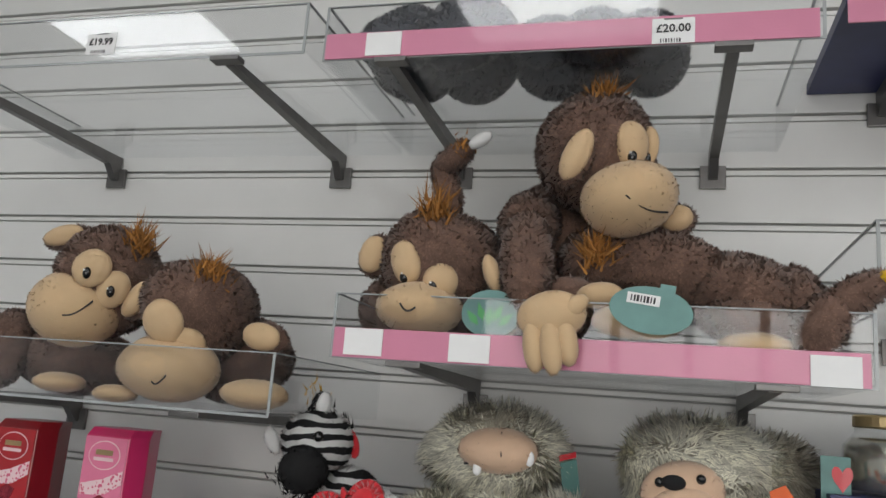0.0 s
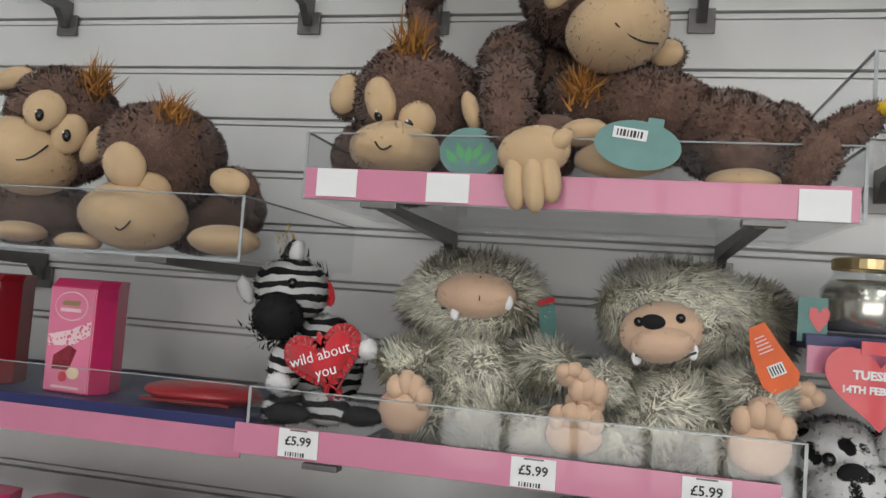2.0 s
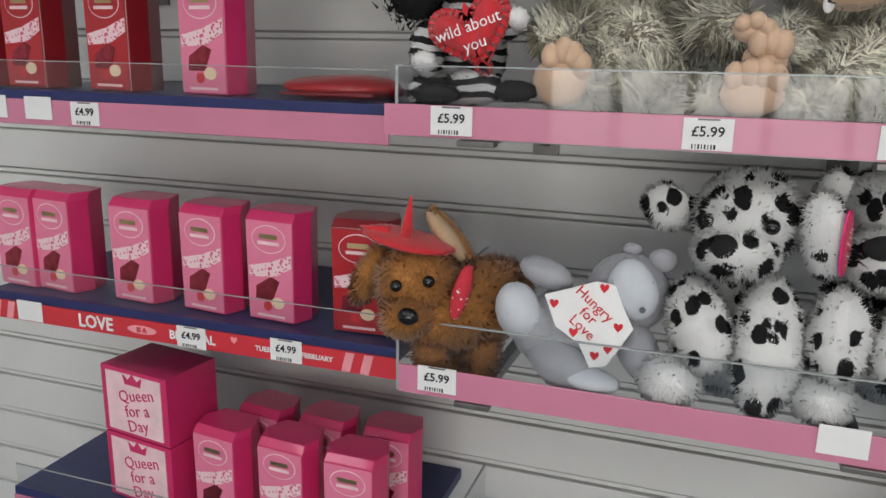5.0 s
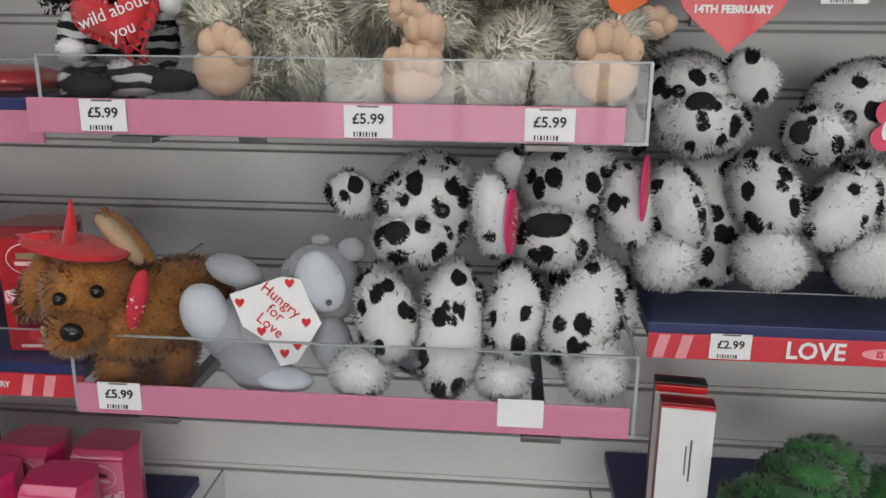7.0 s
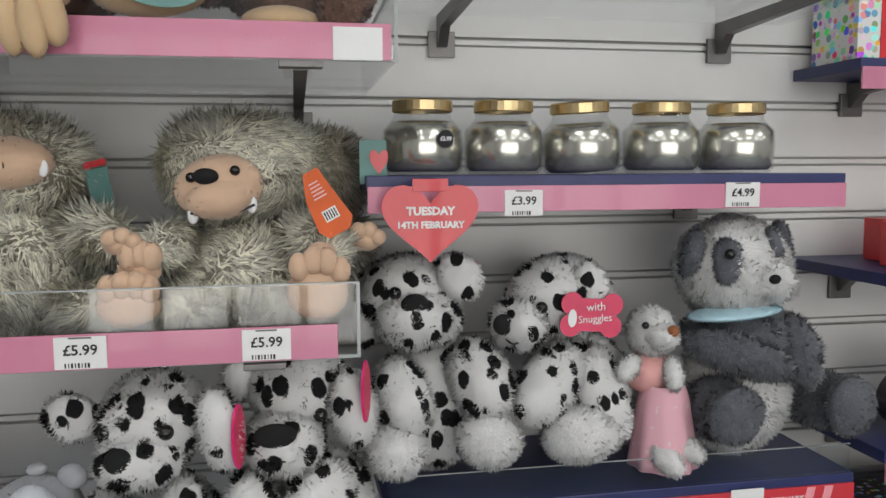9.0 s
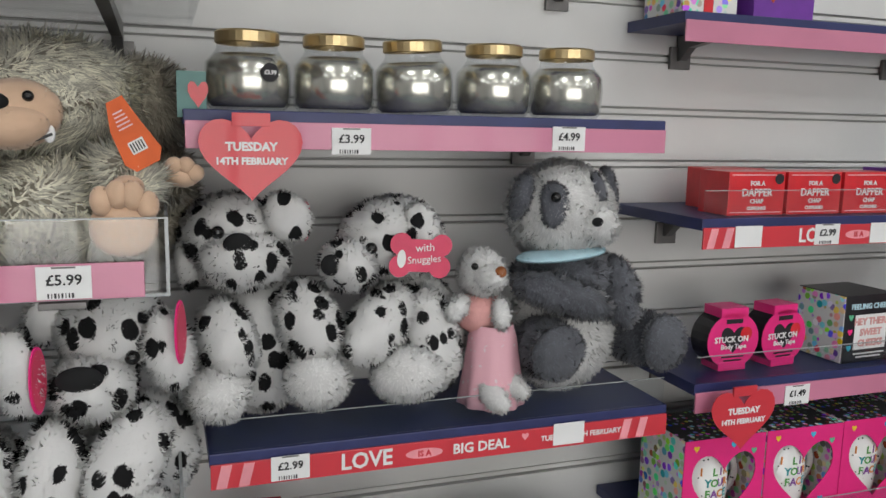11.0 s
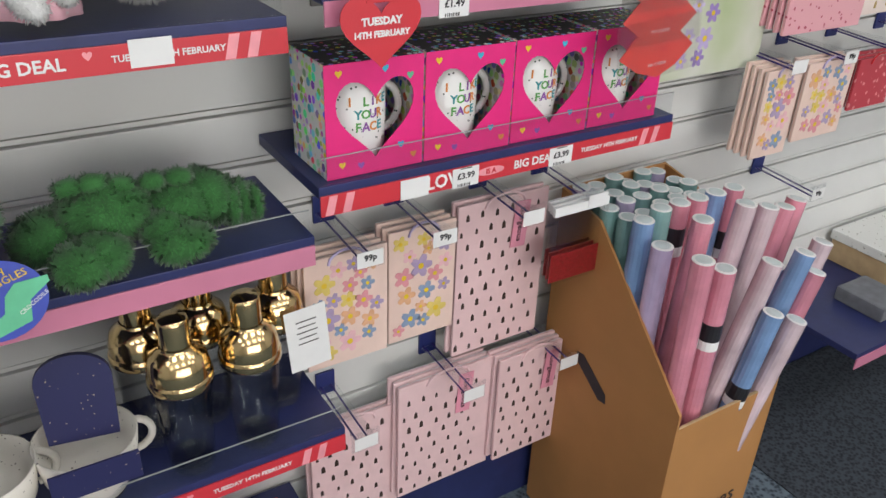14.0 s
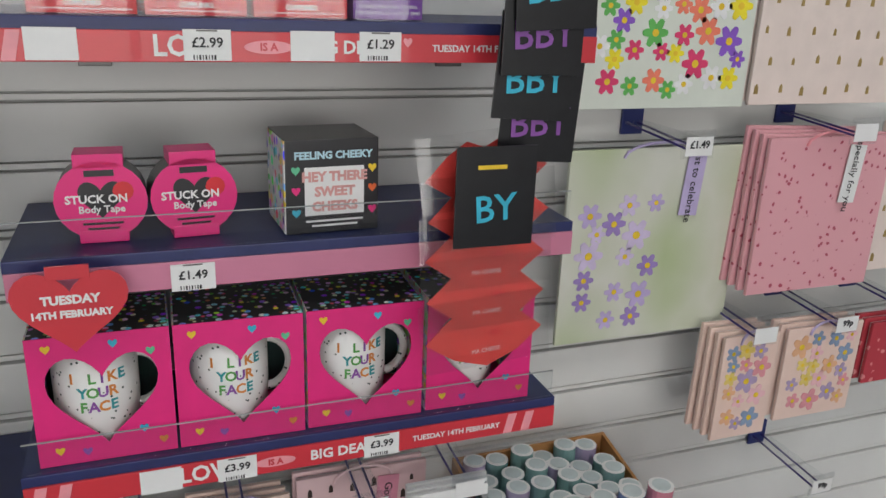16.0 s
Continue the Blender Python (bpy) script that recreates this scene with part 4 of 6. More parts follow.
limb("scarf", spotted("dotted_red_scarf", (0.55, 0.03, 0.05), (0.8, 0.7, 0.7), 190, 0.22), dog, (-0.1855, 0.93, 1.227), (-0.1953, 0.925, 1.186), 0.009, dense=0)

hp = toy("plush_hippo", "pale grey plush hippo lying back in white bib", (-0.08, 0.97, 1.104))
VEL = dict(fur=0.0016, width=0.0009, dense=8, lump=0.03)
furry("belly", SILVER, hp, (-0.0928, 0.99, 1.164), (0.0438, 0.04, 0.0404), (0, 20, 0), **VEL)
furry("head", SILVER, hp, (-0.0372, 1, 1.205), (0.041, 0.038, 0.0421), **VEL)
furry("muzzle", SILVER_PALE, hp, (-0.0288, 0.967, 1.218), (0.0232, 0.018, 0.0306), (0, -18, 0), **VEL)
furry("foot", SILVER_PALE, hp, (-0.1384, 0.955, 1.186), (0.0226, 0.02, 0.0301), (0, -20, 0), **VEL)
limb("leg", SILVER, hp, (-0.1282, 0.965, 1.172), (-0.1084, 0.98, 1.144), 0.027, **VEL)
limb("leg", SILVER, hp, (-0.109, 0.955, 1.145), (-0.0702, 0.945, 1.13), 0.023, **VEL)
furry("foot", SILVER_PALE, hp, (-0.0611, 0.938, 1.131), (0.0286, 0.016, 0.0117), (0, 5, 0), **VEL)
furry("arm", SILVER, hp, (-0.1181, 0.985, 1.22), (0.0286, 0.018, 0.0148), (0, 18, 0), **VEL)
limb("arm", SILVER, hp, (-0.0308, 0.985, 1.168), (-0.0121, 0.955, 1.146), 0.02, **VEL)
furry("ear", SILVER, hp, (-0.0057, 1, 1.241), (0.013, 0.008, 0.012), **VEL)
furry("ear", SILVER, hp, (-0.0356, 1, 1.25), (0.0093, 0.008, 0.006), **VEL)
bead("nostril", GREY, hp, (-0.0174, 0.948, 1.204), 0.003)
bib = part("bib", plate([(-0.043, 0.018), (-0.02, 0.026), (0.006, 0.036), (0.024, 0.034), (0.034, 0.012), (0.044, -0.006), (0.022, -0.044), (0.006, -0.048), (-0.006, -0.026), (-0.03, -0.012)], 0, 0.004), PAPER, hp, "white cloth bib with red writing")
bib.matrix_basis = Matrix.Translation(Vector((-0.0681, 0.945, 1.191)) - Vector((-0.08, 0.97, 1.104))) @ pose(0, 0, 0, -10, 0, 0)
for k, wd in enumerate(("Hungry", "for", "Love")):
    words(wd, 0.0145, FELT, bib, (0.006 - 0.005 * k, -0.001, 0.014 - 0.012 * k), lean=-38)
for hx, hz_ in ((-0.033, 0.010), (0.014, 0.030), (0.03, -0.006), (0.010, -0.036), (-0.012, -0.016), (0.022, -0.028)):
    part("printed_heart", plate([(a + hx, b + hz_) for a, b in heart(0.009, 0.009, 14)], -0.0008, 0.0006), FELT, bib)

PUP = dict(fur=0.006, width=0.0012, dense=28)


def puppy(label, base, lobes, nose, eyes, ears, limbs, paws, mouth=None, nose_w=1.0):
    d = toy("plush_dalmatian", label, base, "spotted puppies")
    for n, lobe in zip(("body", "head", "muzzle"), lobes):
        furry(n, DAL, d, *lobe, **PUP)
    bead("nose", BLACK, d, nose, 0.0115, (nose_w, 0.7, 1))
    for e in eyes:
        bead("eye", EYE_BLACK, d, e, 0.007)
    for c, rad, turn in ears:
        furry("ear", DAL, d, c, rad, turn, **PUP)
    for a, b, q in limbs:
        limb("leg", DAL, d, a, b, q, q * 1.12, **PUP)
    for c, rad in paws:
        furry("paw", WHITE_FUR, d, c, rad, **PUP)
    if mouth:
        smile(d, *mouth, 0.003)
    return d


puppy("white plush puppy with black spots and pink ear ticket", (0.075, 1.0, 1.104), (((0.0676, 1.05, 1.159), (0.0586, 0.05, 0.0644)), ((0.0685, 1.005, 1.29), (0.0487, 0.056, 0.0455)), ((0.0604, 0.975, 1.264), (0.0381, 0.045, 0.0257))), (0.0489, 0.9344, 1.275), ((0.0866, 0.9501, 1.293), (0.0345, 0.9633, 1.292)),
      (((-0.006, 1.01, 1.293), (0.0248, 0.016, 0.0216), (0, 20, 0)), ((0.1304, 0.97, 1.288), (0.019, 0.018, 0.0379), (0, -10, 0))),
      (((0.0259, 0.985, 1.212), (0.0408, 0.945, 1.176), 0.026), ((0.0953, 0.98, 1.217), (0.0932, 0.945, 1.146), 0.028)), (((0.0113, 0.945, 1.141), (0.0273, 0.026, 0.0241)),), ((0.048, 0.9319, 1.262), (0.0649, 0.9299, 1.261)))
puppy("white plush puppy with black spots beside another puppy", (0.2, 1.03, 1.104), (((0.2225, 1.07, 1.167), (0.0581, 0.05, 0.0639)), ((0.2034, 1.04, 1.303), (0.0493, 0.056, 0.0396)), ((0.1879, 1, 1.263), (0.0373, 0.045, 0.0311))), (0.1801, 0.9606, 1.28), ((0.2223, 0.9907, 1.288),),
      (((0.254, 0.995, 1.292), (0.0211, 0.018, 0.0381), (0, -12, 0)), ((0.1437, 1.04, 1.315), (0.0162, 0.016, 0.0216), (0, 20, 0))),
      (((0.1558, 0.99, 1.217), (0.1512, 0.95, 1.178), 0.026), ((0.2305, 0.99, 1.221), (0.2036, 0.955, 1.175), 0.029)), (((0.1432, 0.945, 1.142), (0.0255, 0.026, 0.0214)), ((0.2274, 0.945, 1.152), (0.0284, 0.028, 0.026))), ((0.1611, 0.9677, 1.265), (0.19, 0.9552, 1.257)), 1.7)

puppy("white plush puppy with black spots sitting on navy shelf", (0.35, 1.1, 1.165), (((0.355, 1.13, 1.254), (0.0601, 0.05, 0.0759)), ((0.3198, 1.115, 1.384), (0.0499, 0.05, 0.0439)), ((0.3324, 1.085, 1.361), (0.0453, 0.045, 0.0325))), (0.3235, 1.049, 1.382), ((0.3048, 1.065, 1.392),),
      (((0.3793, 1.085, 1.404), (0.0223, 0.016, 0.0293), (0, -35, 0)), ((0.2788, 1.12, 1.359), (0.0154, 0.016, 0.0331), (0, 5, 0))),
      (((0.3093, 1.08, 1.3), (0.3154, 1.05, 1.265), 0.028), ((0.3922, 1.08, 1.31), (0.403, 1.05, 1.279), 0.031)), (((0.3007, 1.045, 1.228), (0.0318, 0.03, 0.0284)), ((0.4027, 1.045, 1.234), (0.0332, 0.03, 0.0296))), ((0.3119, 1.044, 1.364), (0.3435, 1.04, 1.36)), 1.3)
puppy("white plush puppy with black spots and pink bone ticket", (0.5, 1.1, 1.165), (((0.5366, 1.125, 1.254), (0.0574, 0.05, 0.0708)), ((0.4991, 1.11, 1.375), (0.0586, 0.056, 0.0471)), ((0.4424, 1.075, 1.351), (0.0302, 0.042, 0.0278))), (0.4187, 1.048, 1.357), ((0.4652, 1.061, 1.371),),
      (((0.5277, 1.07, 1.382), (0.021, 0.018, 0.0371), (0, -15, 0)),),
      (((0.4934, 1.08, 1.303), (0.4561, 1.05, 1.268), 0.030), ((0.5354, 1.09, 1.294), (0.5414, 1.06, 1.234), 0.031)), (((0.5042, 1.043, 1.233), (0.0407, 0.03, 0.0296)),), ((0.4212, 1.048, 1.341), (0.433, 1.038, 1.339)))
bn = thing("toy_ticket", "pink bone-shaped card ticket with white lettering", "label", (0.517, 1.045, 1.364), "toy tickets", (0, 4, 0))
BONE = mat("bone_pink_card", (0.66, 0.05, 0.12), 0.45)
part("card", plate(rect(0.052, 0.036), 0, 0.001), BONE, bn)
for s in (-1, 1):
    for q in (-1, 1):
        part("card_lobe", plate(disc(0.0125, 0.0125, 16, s * 0.023, q * 0.012), 0.0001, 0.0008), BONE, bn)
words("with", 0.0125, PAPER, bn, (0.004, -0.0008, 0.009), lean=6)
words("Snuggles", 0.0115, PAPER, bn, (0.004, -0.0008, -0.004), lean=6)
part("printed_puppy", plate(disc(0.005, 0.010, 14, -0.022, -0.004), -0.0008, 0.0005), PAPER, bn)
for at in ((0.4006, 1.1, 1.398),):
    pk = thing("toy_ticket", "round pink card ticket hanging from puppy's ear", "label", at, "toy tickets", (0, 0, 55))
    part("card", plate(disc(0.014, 0.022), 0, 0.0015), BONE, pk)

for at in ((0.1482, 0.96, 1.282), (0.2654, 0.975, 1.313)):
    pk = thing("toy_ticket", "round pink card ticket hanging from puppy's ear", "label", at, "toy tickets", (0, 0, 68))
    part("card", plate(disc(0.013, 0.030), 0, 0.0015), MAGENTA, pk)
    part("rim", plate(disc(0.0115, 0.027), -0.0008, 0.0006), BONE, pk)


lamb = toy("plush_lamb", "small white plush lamb in pink dress", (0.61, 1.08, 1.165))
furry("head", WHITE_FUR, lamb, (0.6045, 1.085, 1.335), (0.0275, 0.032, 0.0301), **SHORT)
furry("snout", WHITE_FUR, lamb, (0.6062, 1.06, 1.334), (0.0179, 0.02, 0.0153), **SHORT)
furry("bodice", ROSE, lamb, (0.6049, 1.085, 1.287), (0.0304, 0.026, 0.0251), **VEL)
bm = lathe([(0.024, 0.104), (0.029, 0.088), (0.034, 0.05), (0.038, 0.02), (0.039, 0.008), (0.036, 0.008)], 40)
for v in bm.verts:
    a = math.atan2(v.co.y, v.co.x)
    v.co.xy *= 1 + 0.07 * math.sin(9 * a) * (0.09 - v.co.z) / 0.08
part("skirt", bm, TULLE, lamb, "pink net skirt with silver dots", smooth=True).location = (0.008, -0.004, 0.006)
for a, b in (((0.576, 1.07, 1.304), (0.5598, 1.055, 1.295)), ((0.6194, 1.06, 1.3), (0.6179, 1.05, 1.282))):
    limb("arm", WHITE_FUR, lamb, a, b, 0.011, **SHORT)
for a, b in (((0.6021, 1.055, 1.202), (0.6125, 1.035, 1.19)), ((0.6296, 1.06, 1.209), (0.6405, 1.04, 1.201))):
    limb("leg", WHITE_FUR, lamb, a, b, 0.0135, **SHORT)
bead("nose", mat("brown_bead", (0.3, 0.1, 0.03), 0.3), lamb, (0.6125, 1.045, 1.342), 0.0068)
bead("eye", EYE_BLACK, lamb, (0.5862, 1.059, 1.347), 0.0042)

panda = toy("plush_panda", "grey and white plush panda with blue ribbon", (0.735, 1.1, 1.165))
BEAR = dict(fur=0.0075, width=0.0012, dense=24, clump=0.7)
furry("body", WHITE_FUR, panda, (0.7297, 1.115, 1.256), (0.0702, 0.055, 0.0774), **BEAR)
furry("head", WHITE_FUR, panda, (0.7142, 1.095, 1.404), (0.0637, 0.056, 0.061), **BEAR)
furry("cheek", WHITE_FUR, panda, (0.7365, 1.055, 1.393), (0.0264, 0.028, 0.0237), **BEAR)
for lobe, t in ((((0.6484, 1.075, 1.425), (0.0116, 0.014, 0.0271)), 18), (((0.7787, 1.1, 1.433), (0.0104, 0.014, 0.0263)), -15)):
    furry("ear", GREY, panda, *lobe, (0, t, 0), **SHORT)
furry("eye_patch", GREY, panda, (0.679, 1.05, 1.419), (0.0153, 0.008, 0.0255), (-11, 0, -25), **SHORT)
furry("eye_patch", GREY, panda, (0.7375, 1.054, 1.439), (0.0065, 0.008, 0.0182), (-27, 0, 19), **SHORT)
bead("eye", EYE_BLACK, panda, (0.6759, 1.04, 1.427), 0.006)
bead("nose", BLACK, panda, (0.7243, 1.028, 1.399), 0.0065, (1.1, 0.7, 0.85))
furry("chest", GREY, panda, (0.7308, 1.1, 1.324), (0.0683, 0.055, 0.0335), **BEAR)
limb("arm", GREY, panda, (0.6526, 1.06, 1.324), (0.7325, 1.035, 1.299), 0.022, **BEAR)
limb("arm", GREY, panda, (0.7762, 1.07, 1.331), (0.7709, 1.04, 1.291), 0.023, **BEAR)
limb("leg", GREY, panda, (0.6863, 1.1, 1.24), (0.6816, 1.045, 1.246), 0.036, **BEAR)
furry("paw_pad", GREY, panda, (0.6746, 1.015, 1.252), (0.0319, 0.012, 0.0319), **SHORT)
limb("leg", GREY, panda, (0.8128, 1.1, 1.242), (0.8334, 1.05, 1.245), 0.032, **BEAR)
furry("paw_pad", GREY, panda, (0.8212, 1.02, 1.252), (0.0285, 0.012, 0.034), **SHORT)
furry("neck_ribbon", SCARF, panda, (0.6985, 1.065, 1.357), (0.0569, 0.035, 0.0073), (0, -5, 0), **FACE)


croc = toy("plush_crocodile", "green plush crocodile lying on navy shelf", (0.6, 1.06, 0.9))
CROC = dict(fur=0.0065, width=0.0012, dense=24, clump=0.7)
furry("head", GREEN, croc, (0.4624, 1.04, 0.9913), (0.043, 0.045, 0.0303), **CROC)
furry("snout", GREEN, croc, (0.4245, 1, 0.9928), (0.0394, 0.04, 0.0203), (0, 6, 0), **CROC)
furry("brow", GREEN, croc, (0.455, 1, 1.024), (0.0251, 0.016, 0.0107), (0, 10, 0), **CROC)
furry("chin", WHITE_FUR, croc, (0.4265, 0.992, 0.9734), (0.0299, 0.036, 0.0108), **PUP)
furry("neck", GREEN, croc, (0.508, 1.09, 0.9814), (0.0372, 0.045, 0.0298), **CROC)
furry("shoulder", GREEN, croc, (0.5901, 1.12, 0.933), (0.0423, 0.04, 0.0306), (0, -10, 0), **CROC)
furry("body", GREEN, croc, (0.6489, 1.11, 0.9559), (0.0513, 0.045, 0.0366), **CROC)
furry("hip", GREEN, croc, (0.7248, 1.11, 0.9473), (0.0423, 0.045, 0.0332), **CROC)
furry("rump", GREEN, croc, (0.7594, 1.11, 0.9499), (0.0275, 0.04, 0.0336), **CROC)
for lobe in (((0.7812, 1.105, 0.9418), (0.0123, 0.035, 0.0277)), ((0.7979, 1.105, 0.9373), (0.0116, 0.03, 0.0248)), ((0.8129, 1.105, 0.933), (0.0093, 0.025, 0.021))):
    furry("tail", GREEN, croc, *lobe, **CROC)
for lobe in (((0.6057, 1.045, 0.9292), (0.029, 0.03, 0.0235)), ((0.6314, 1.06, 0.9307), (0.0296, 0.035, 0.0254)), ((0.7116, 1.05, 0.9302), (0.0346, 0.03, 0.0202)), ((0.7033, 1.07, 0.9366), (0.0291, 0.03, 0.0219)), ((0.5082, 1.04, 0.9557), (0.0183, 0.022, 0.0144)), ((0.3884, 1.03, 0.9718), (0.011, 0.02, 0.0135))):
    furry("leg", GREEN, croc, *lobe, **CROC)
for c in ((0.6148, 1.1, 0.9922), (0.6383, 1.1, 0.9939), (0.6667, 1.1, 0.9856), (0.6996, 1.1, 0.9844), (0.729, 1.1, 0.9839), (0.4691, 1.07, 1.014), (0.4928, 1.08, 1.008)):
    furry("back_ridge", GREEN, croc, c, (0.014, 0.012, 0.010), **CROC)
bead("eye", EYE_BLACK, croc, (0.4499, 1, 1.012), 0.0055)
for c in ((0.4371, 0.9629, 1.004), (0.3957, 0.9774, 1.006)):
    bead("nostril", BLACK, croc, c, 0.0042)
bd = thing("toy_ticket", "blue round ticket with crocodile picture and lettering", "label", (0.5254, 1.022, 0.9227), "toy tickets", (-8, -8, 0))
part("card", plate(disc(0.046, 0.042), 0, 0.001), FOLIAGE_BLUE, bd)
part("printed_leaf", plate(disc(0.016, 0.017, 14, -0.026, 0.012), -0.0008, 0.0006), LEAF, bd)
part("printed_leaf", plate(disc(0.014, 0.016, 14, -0.03, -0.018), -0.0009, 0.0006), YELLOW, bd)
part("printed_crocodile", plate([(-0.012, -0.036), (0.022, -0.03), (0.028, -0.008), (0.05, 0.004), (0.05, 0.011), (0.02, 0.013), (0.008, 0.003), (0.002, -0.014), (-0.018, -0.024)], -0.0009, 0.0006), SAGE, bd)
words("WITH", 0.011, YELLOW, bd, (0.002, -0.0012, 0.028))
words("SNUGGLES", 0.011, YELLOW, bd, (0.008, -0.0012, 0.018), lean=8)
words("CROCODILE", 0.006, PAPER, bd, (0.03, -0.0012, -0.012), lean=25)


# ---- chocolate cartons ----
def chocolate(front, side, label, w=0.066, d=0.058, h=0.132):
    c = thing("chocolate_carton", label, "box", (0, 0, 0), "chocolate cartons")
    bm = bmesh.new()
    out = [(-w / 2, 0), (w / 2, 0), (w / 2 + 0.008, d * 0.45), (w / 2 - 0.004, d), (-w / 2 + 0.004, d), (-w / 2 - 0.008, d * 0.45)]
    lo = [bm.verts.new((x * 0.97, y, 0)) for x, y in out]
    mi = [bm.verts.new((x, y, h * 0.93)) for x, y in out]
    hi = [bm.verts.new((x * 0.97, y * 0.9 + 0.008, h)) for x, y in out]
    for a, b in ((lo, mi), (mi, hi)):
        for i in range(6):
            bm.faces.new((a[i], a[(i + 1) % 6], b[(i + 1) % 6], b[i]))
    bm.faces.new(hi); bm.faces.new(lo[::-1])
    bmesh.ops.bevel(bm, geom=bm.edges[:], offset=0.0007, segments=1, affect="EDGES")
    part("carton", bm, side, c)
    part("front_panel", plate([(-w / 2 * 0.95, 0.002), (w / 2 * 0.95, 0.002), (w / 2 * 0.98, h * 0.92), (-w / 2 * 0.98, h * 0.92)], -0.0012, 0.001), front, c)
    part("emblem_rim", plate(disc(0.024, 0.017, 28, 0, h * 0.76), -0.0018, 0.0005), BLUSH, c)
    part("emblem", plate(disc(0.0228, 0.0158, 28, 0, h * 0.76), -0.0022, 0.0004), front, c, "oval emblem with plain bars")
    part("emblem_mark", plate(rect(0.026, 0.006, 0, h * 0.785), -0.0026, 0.0003), GOLD, c)
    part("emblem_mark", plate(rect(0.03, 0.004, 0, h * 0.725), -0.0026, 0.0003), BLUSH, c)
    sw = [(-w / 2 * 0.9, h * 0.50), (0, h * 0.55), (w / 2 * 0.93, h * 0.64), (w / 2 * 0.93, h * 0.52), (w * 0.1, h * 0.42), (-w / 2 * 0.9, h * 0.40)]
    part("lace_print", plate(sw, -0.0018, 0.0005), spotted_lace, c)
    part("sweet_window", plate([(-w * 0.32, h * 0.2), (w * 0.05, h * 0.2), (w * 0.2, h * 0.38), (w * 0.02, h * 0.42), (-w * 0.3, h * 0.32)], -0.0018, 0.0005), FOIL, c)
    bm = bmesh.new()
    plate(disc(0.009, 0.007, 16, w * 0.16, h * 0.18), -0.0022, 0.0005, bm)
    part("truffle_print", bm, mat_cream, c)
    part("truffle_print", plate(disc(0.006, 0.006, 14, -w * 0.06, h * 0.14), -0.0023, 0.0004), FELT, c)
    part("caption_bar", plate(rect(w * 0.6, 0.003, 0, h * 0.05), -0.0018, 0.0004), BLUSH, c)
    return c


spotted_lace = spotted("lace_print", (0.85, 0.62, 0.64), (0.66, 0.10, 0.2), 210, 0.38, soft=0.05, rough=0.35)
mat_cream = mat("cream_print", (0.8, 0.62, 0.42), 0.4)
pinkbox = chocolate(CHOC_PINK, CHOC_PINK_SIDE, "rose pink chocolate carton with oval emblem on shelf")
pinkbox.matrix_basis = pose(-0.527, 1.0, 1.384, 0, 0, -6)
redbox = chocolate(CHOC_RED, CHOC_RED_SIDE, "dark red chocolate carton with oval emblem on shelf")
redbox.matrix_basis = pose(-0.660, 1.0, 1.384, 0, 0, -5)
for x in (-0.788, -0.905 + 0.03):
    copy_thing(redbox, pose(x, 1.0, 1.384, 0, 0, -4))
copy_thing(redbox, pose(-0.335, 1.0, 1.120, 0, 0, 4))
for k, x in enumerate((-0.45, -0.545, -0.65, -0.775, -0.90 + 0.06)):
    copy_thing(pinkbox, pose(x, 1.0, 1.120, 0, 0, -5 - 2 * (k % 2)))
for k, (x, y) in enumerate(((-0.545, 1.0), (-0.447, 1.0), (-0.350, 0.995), (-0.525, 1.075), (-0.43, 1.075), (-0.335, 1.075))):
    copy_thing(pinkbox, pose(x, y, 0.827, 0, 0, -7 + 3 * (k % 3)))
for k in range(2):
    q = thing("gift_mug_box", "pink boxed mug with crown print", "box", (-0.665, 1.0, 0.827 + 0.098 * k), "pink mug boxes", (0, 0, -8))
    part("carton", block(-0.06, 0.06, 0, 0.09, 0, 0.096, 0.001), CHOC_PINK_SIDE, q)
    part("front_panel", plate(rect(0.1, 0.085, 0, 0.048), -0.0012, 0.001), BLUSH, q)
    for n, wd in enumerate(("Queen", "for a", "Day")):
        words(wd, 0.024, CHOC_PINK_SIDE, q, (0.005, -0.0016, 0.062 - 0.022 * n), lean=12)
    part("printed_crown", plate([(-0.014, 0.076), (0.014, 0.076), (0.018, 0.09), (0.008, 0.083), (0, 0.092), (-0.008, 0.083), (-0.018, 0.09)], -0.0016, 0.0004), CHOC_PINK_SIDE, q)
pk = thing("sweet_packet", "flat dark red foil packet lying on navy shelf", "packet", (-0.37, 1.03, 1.384))
furry("pouch", CHOC_RED, pk, (-0.37, 1.04, 1.394), (0.065, 0.045, 0.014), dense=0, lump=0.12)
part("seal", block(-0.055, 0.055, -0.038, -0.030, 0.004, 0.007, 0.001), CHOC_RED_SIDE, pk)


# ---- price tickets and hanging heart signs ----
def ticket(x, y, z, price, w=0.041, h=0.027, lean=0.0):
    t = thing("price_ticket", "white card price ticket reading " + price if price else "blank white card ticket on shelf strip", "label", (x, y, z), "price tickets", (0, lean, 0))
    part("card", plate(rect(w, h), 0, 0.0008), PAPER, t)
    if price:
        words(price, 0.0122, INK, t, (0, -0.0006, 0.002), "price", bold=0.0002)
        for k, bw in enumerate((0.0012, 0.0007, 0.0016, 0.0009, 0.0014, 0.0007, 0.0012, 0.0018)):
            part("barcode_bar", plate(rect(bw, 0.004, -0.012 + 0.0026 * k, -0.0105), -0.0005, 0.0003), INK, t)
        part("small_print", plate(rect(0.018, 0.0015, 0, 0.0125), -0.0005, 0.0003), STEEL, t)


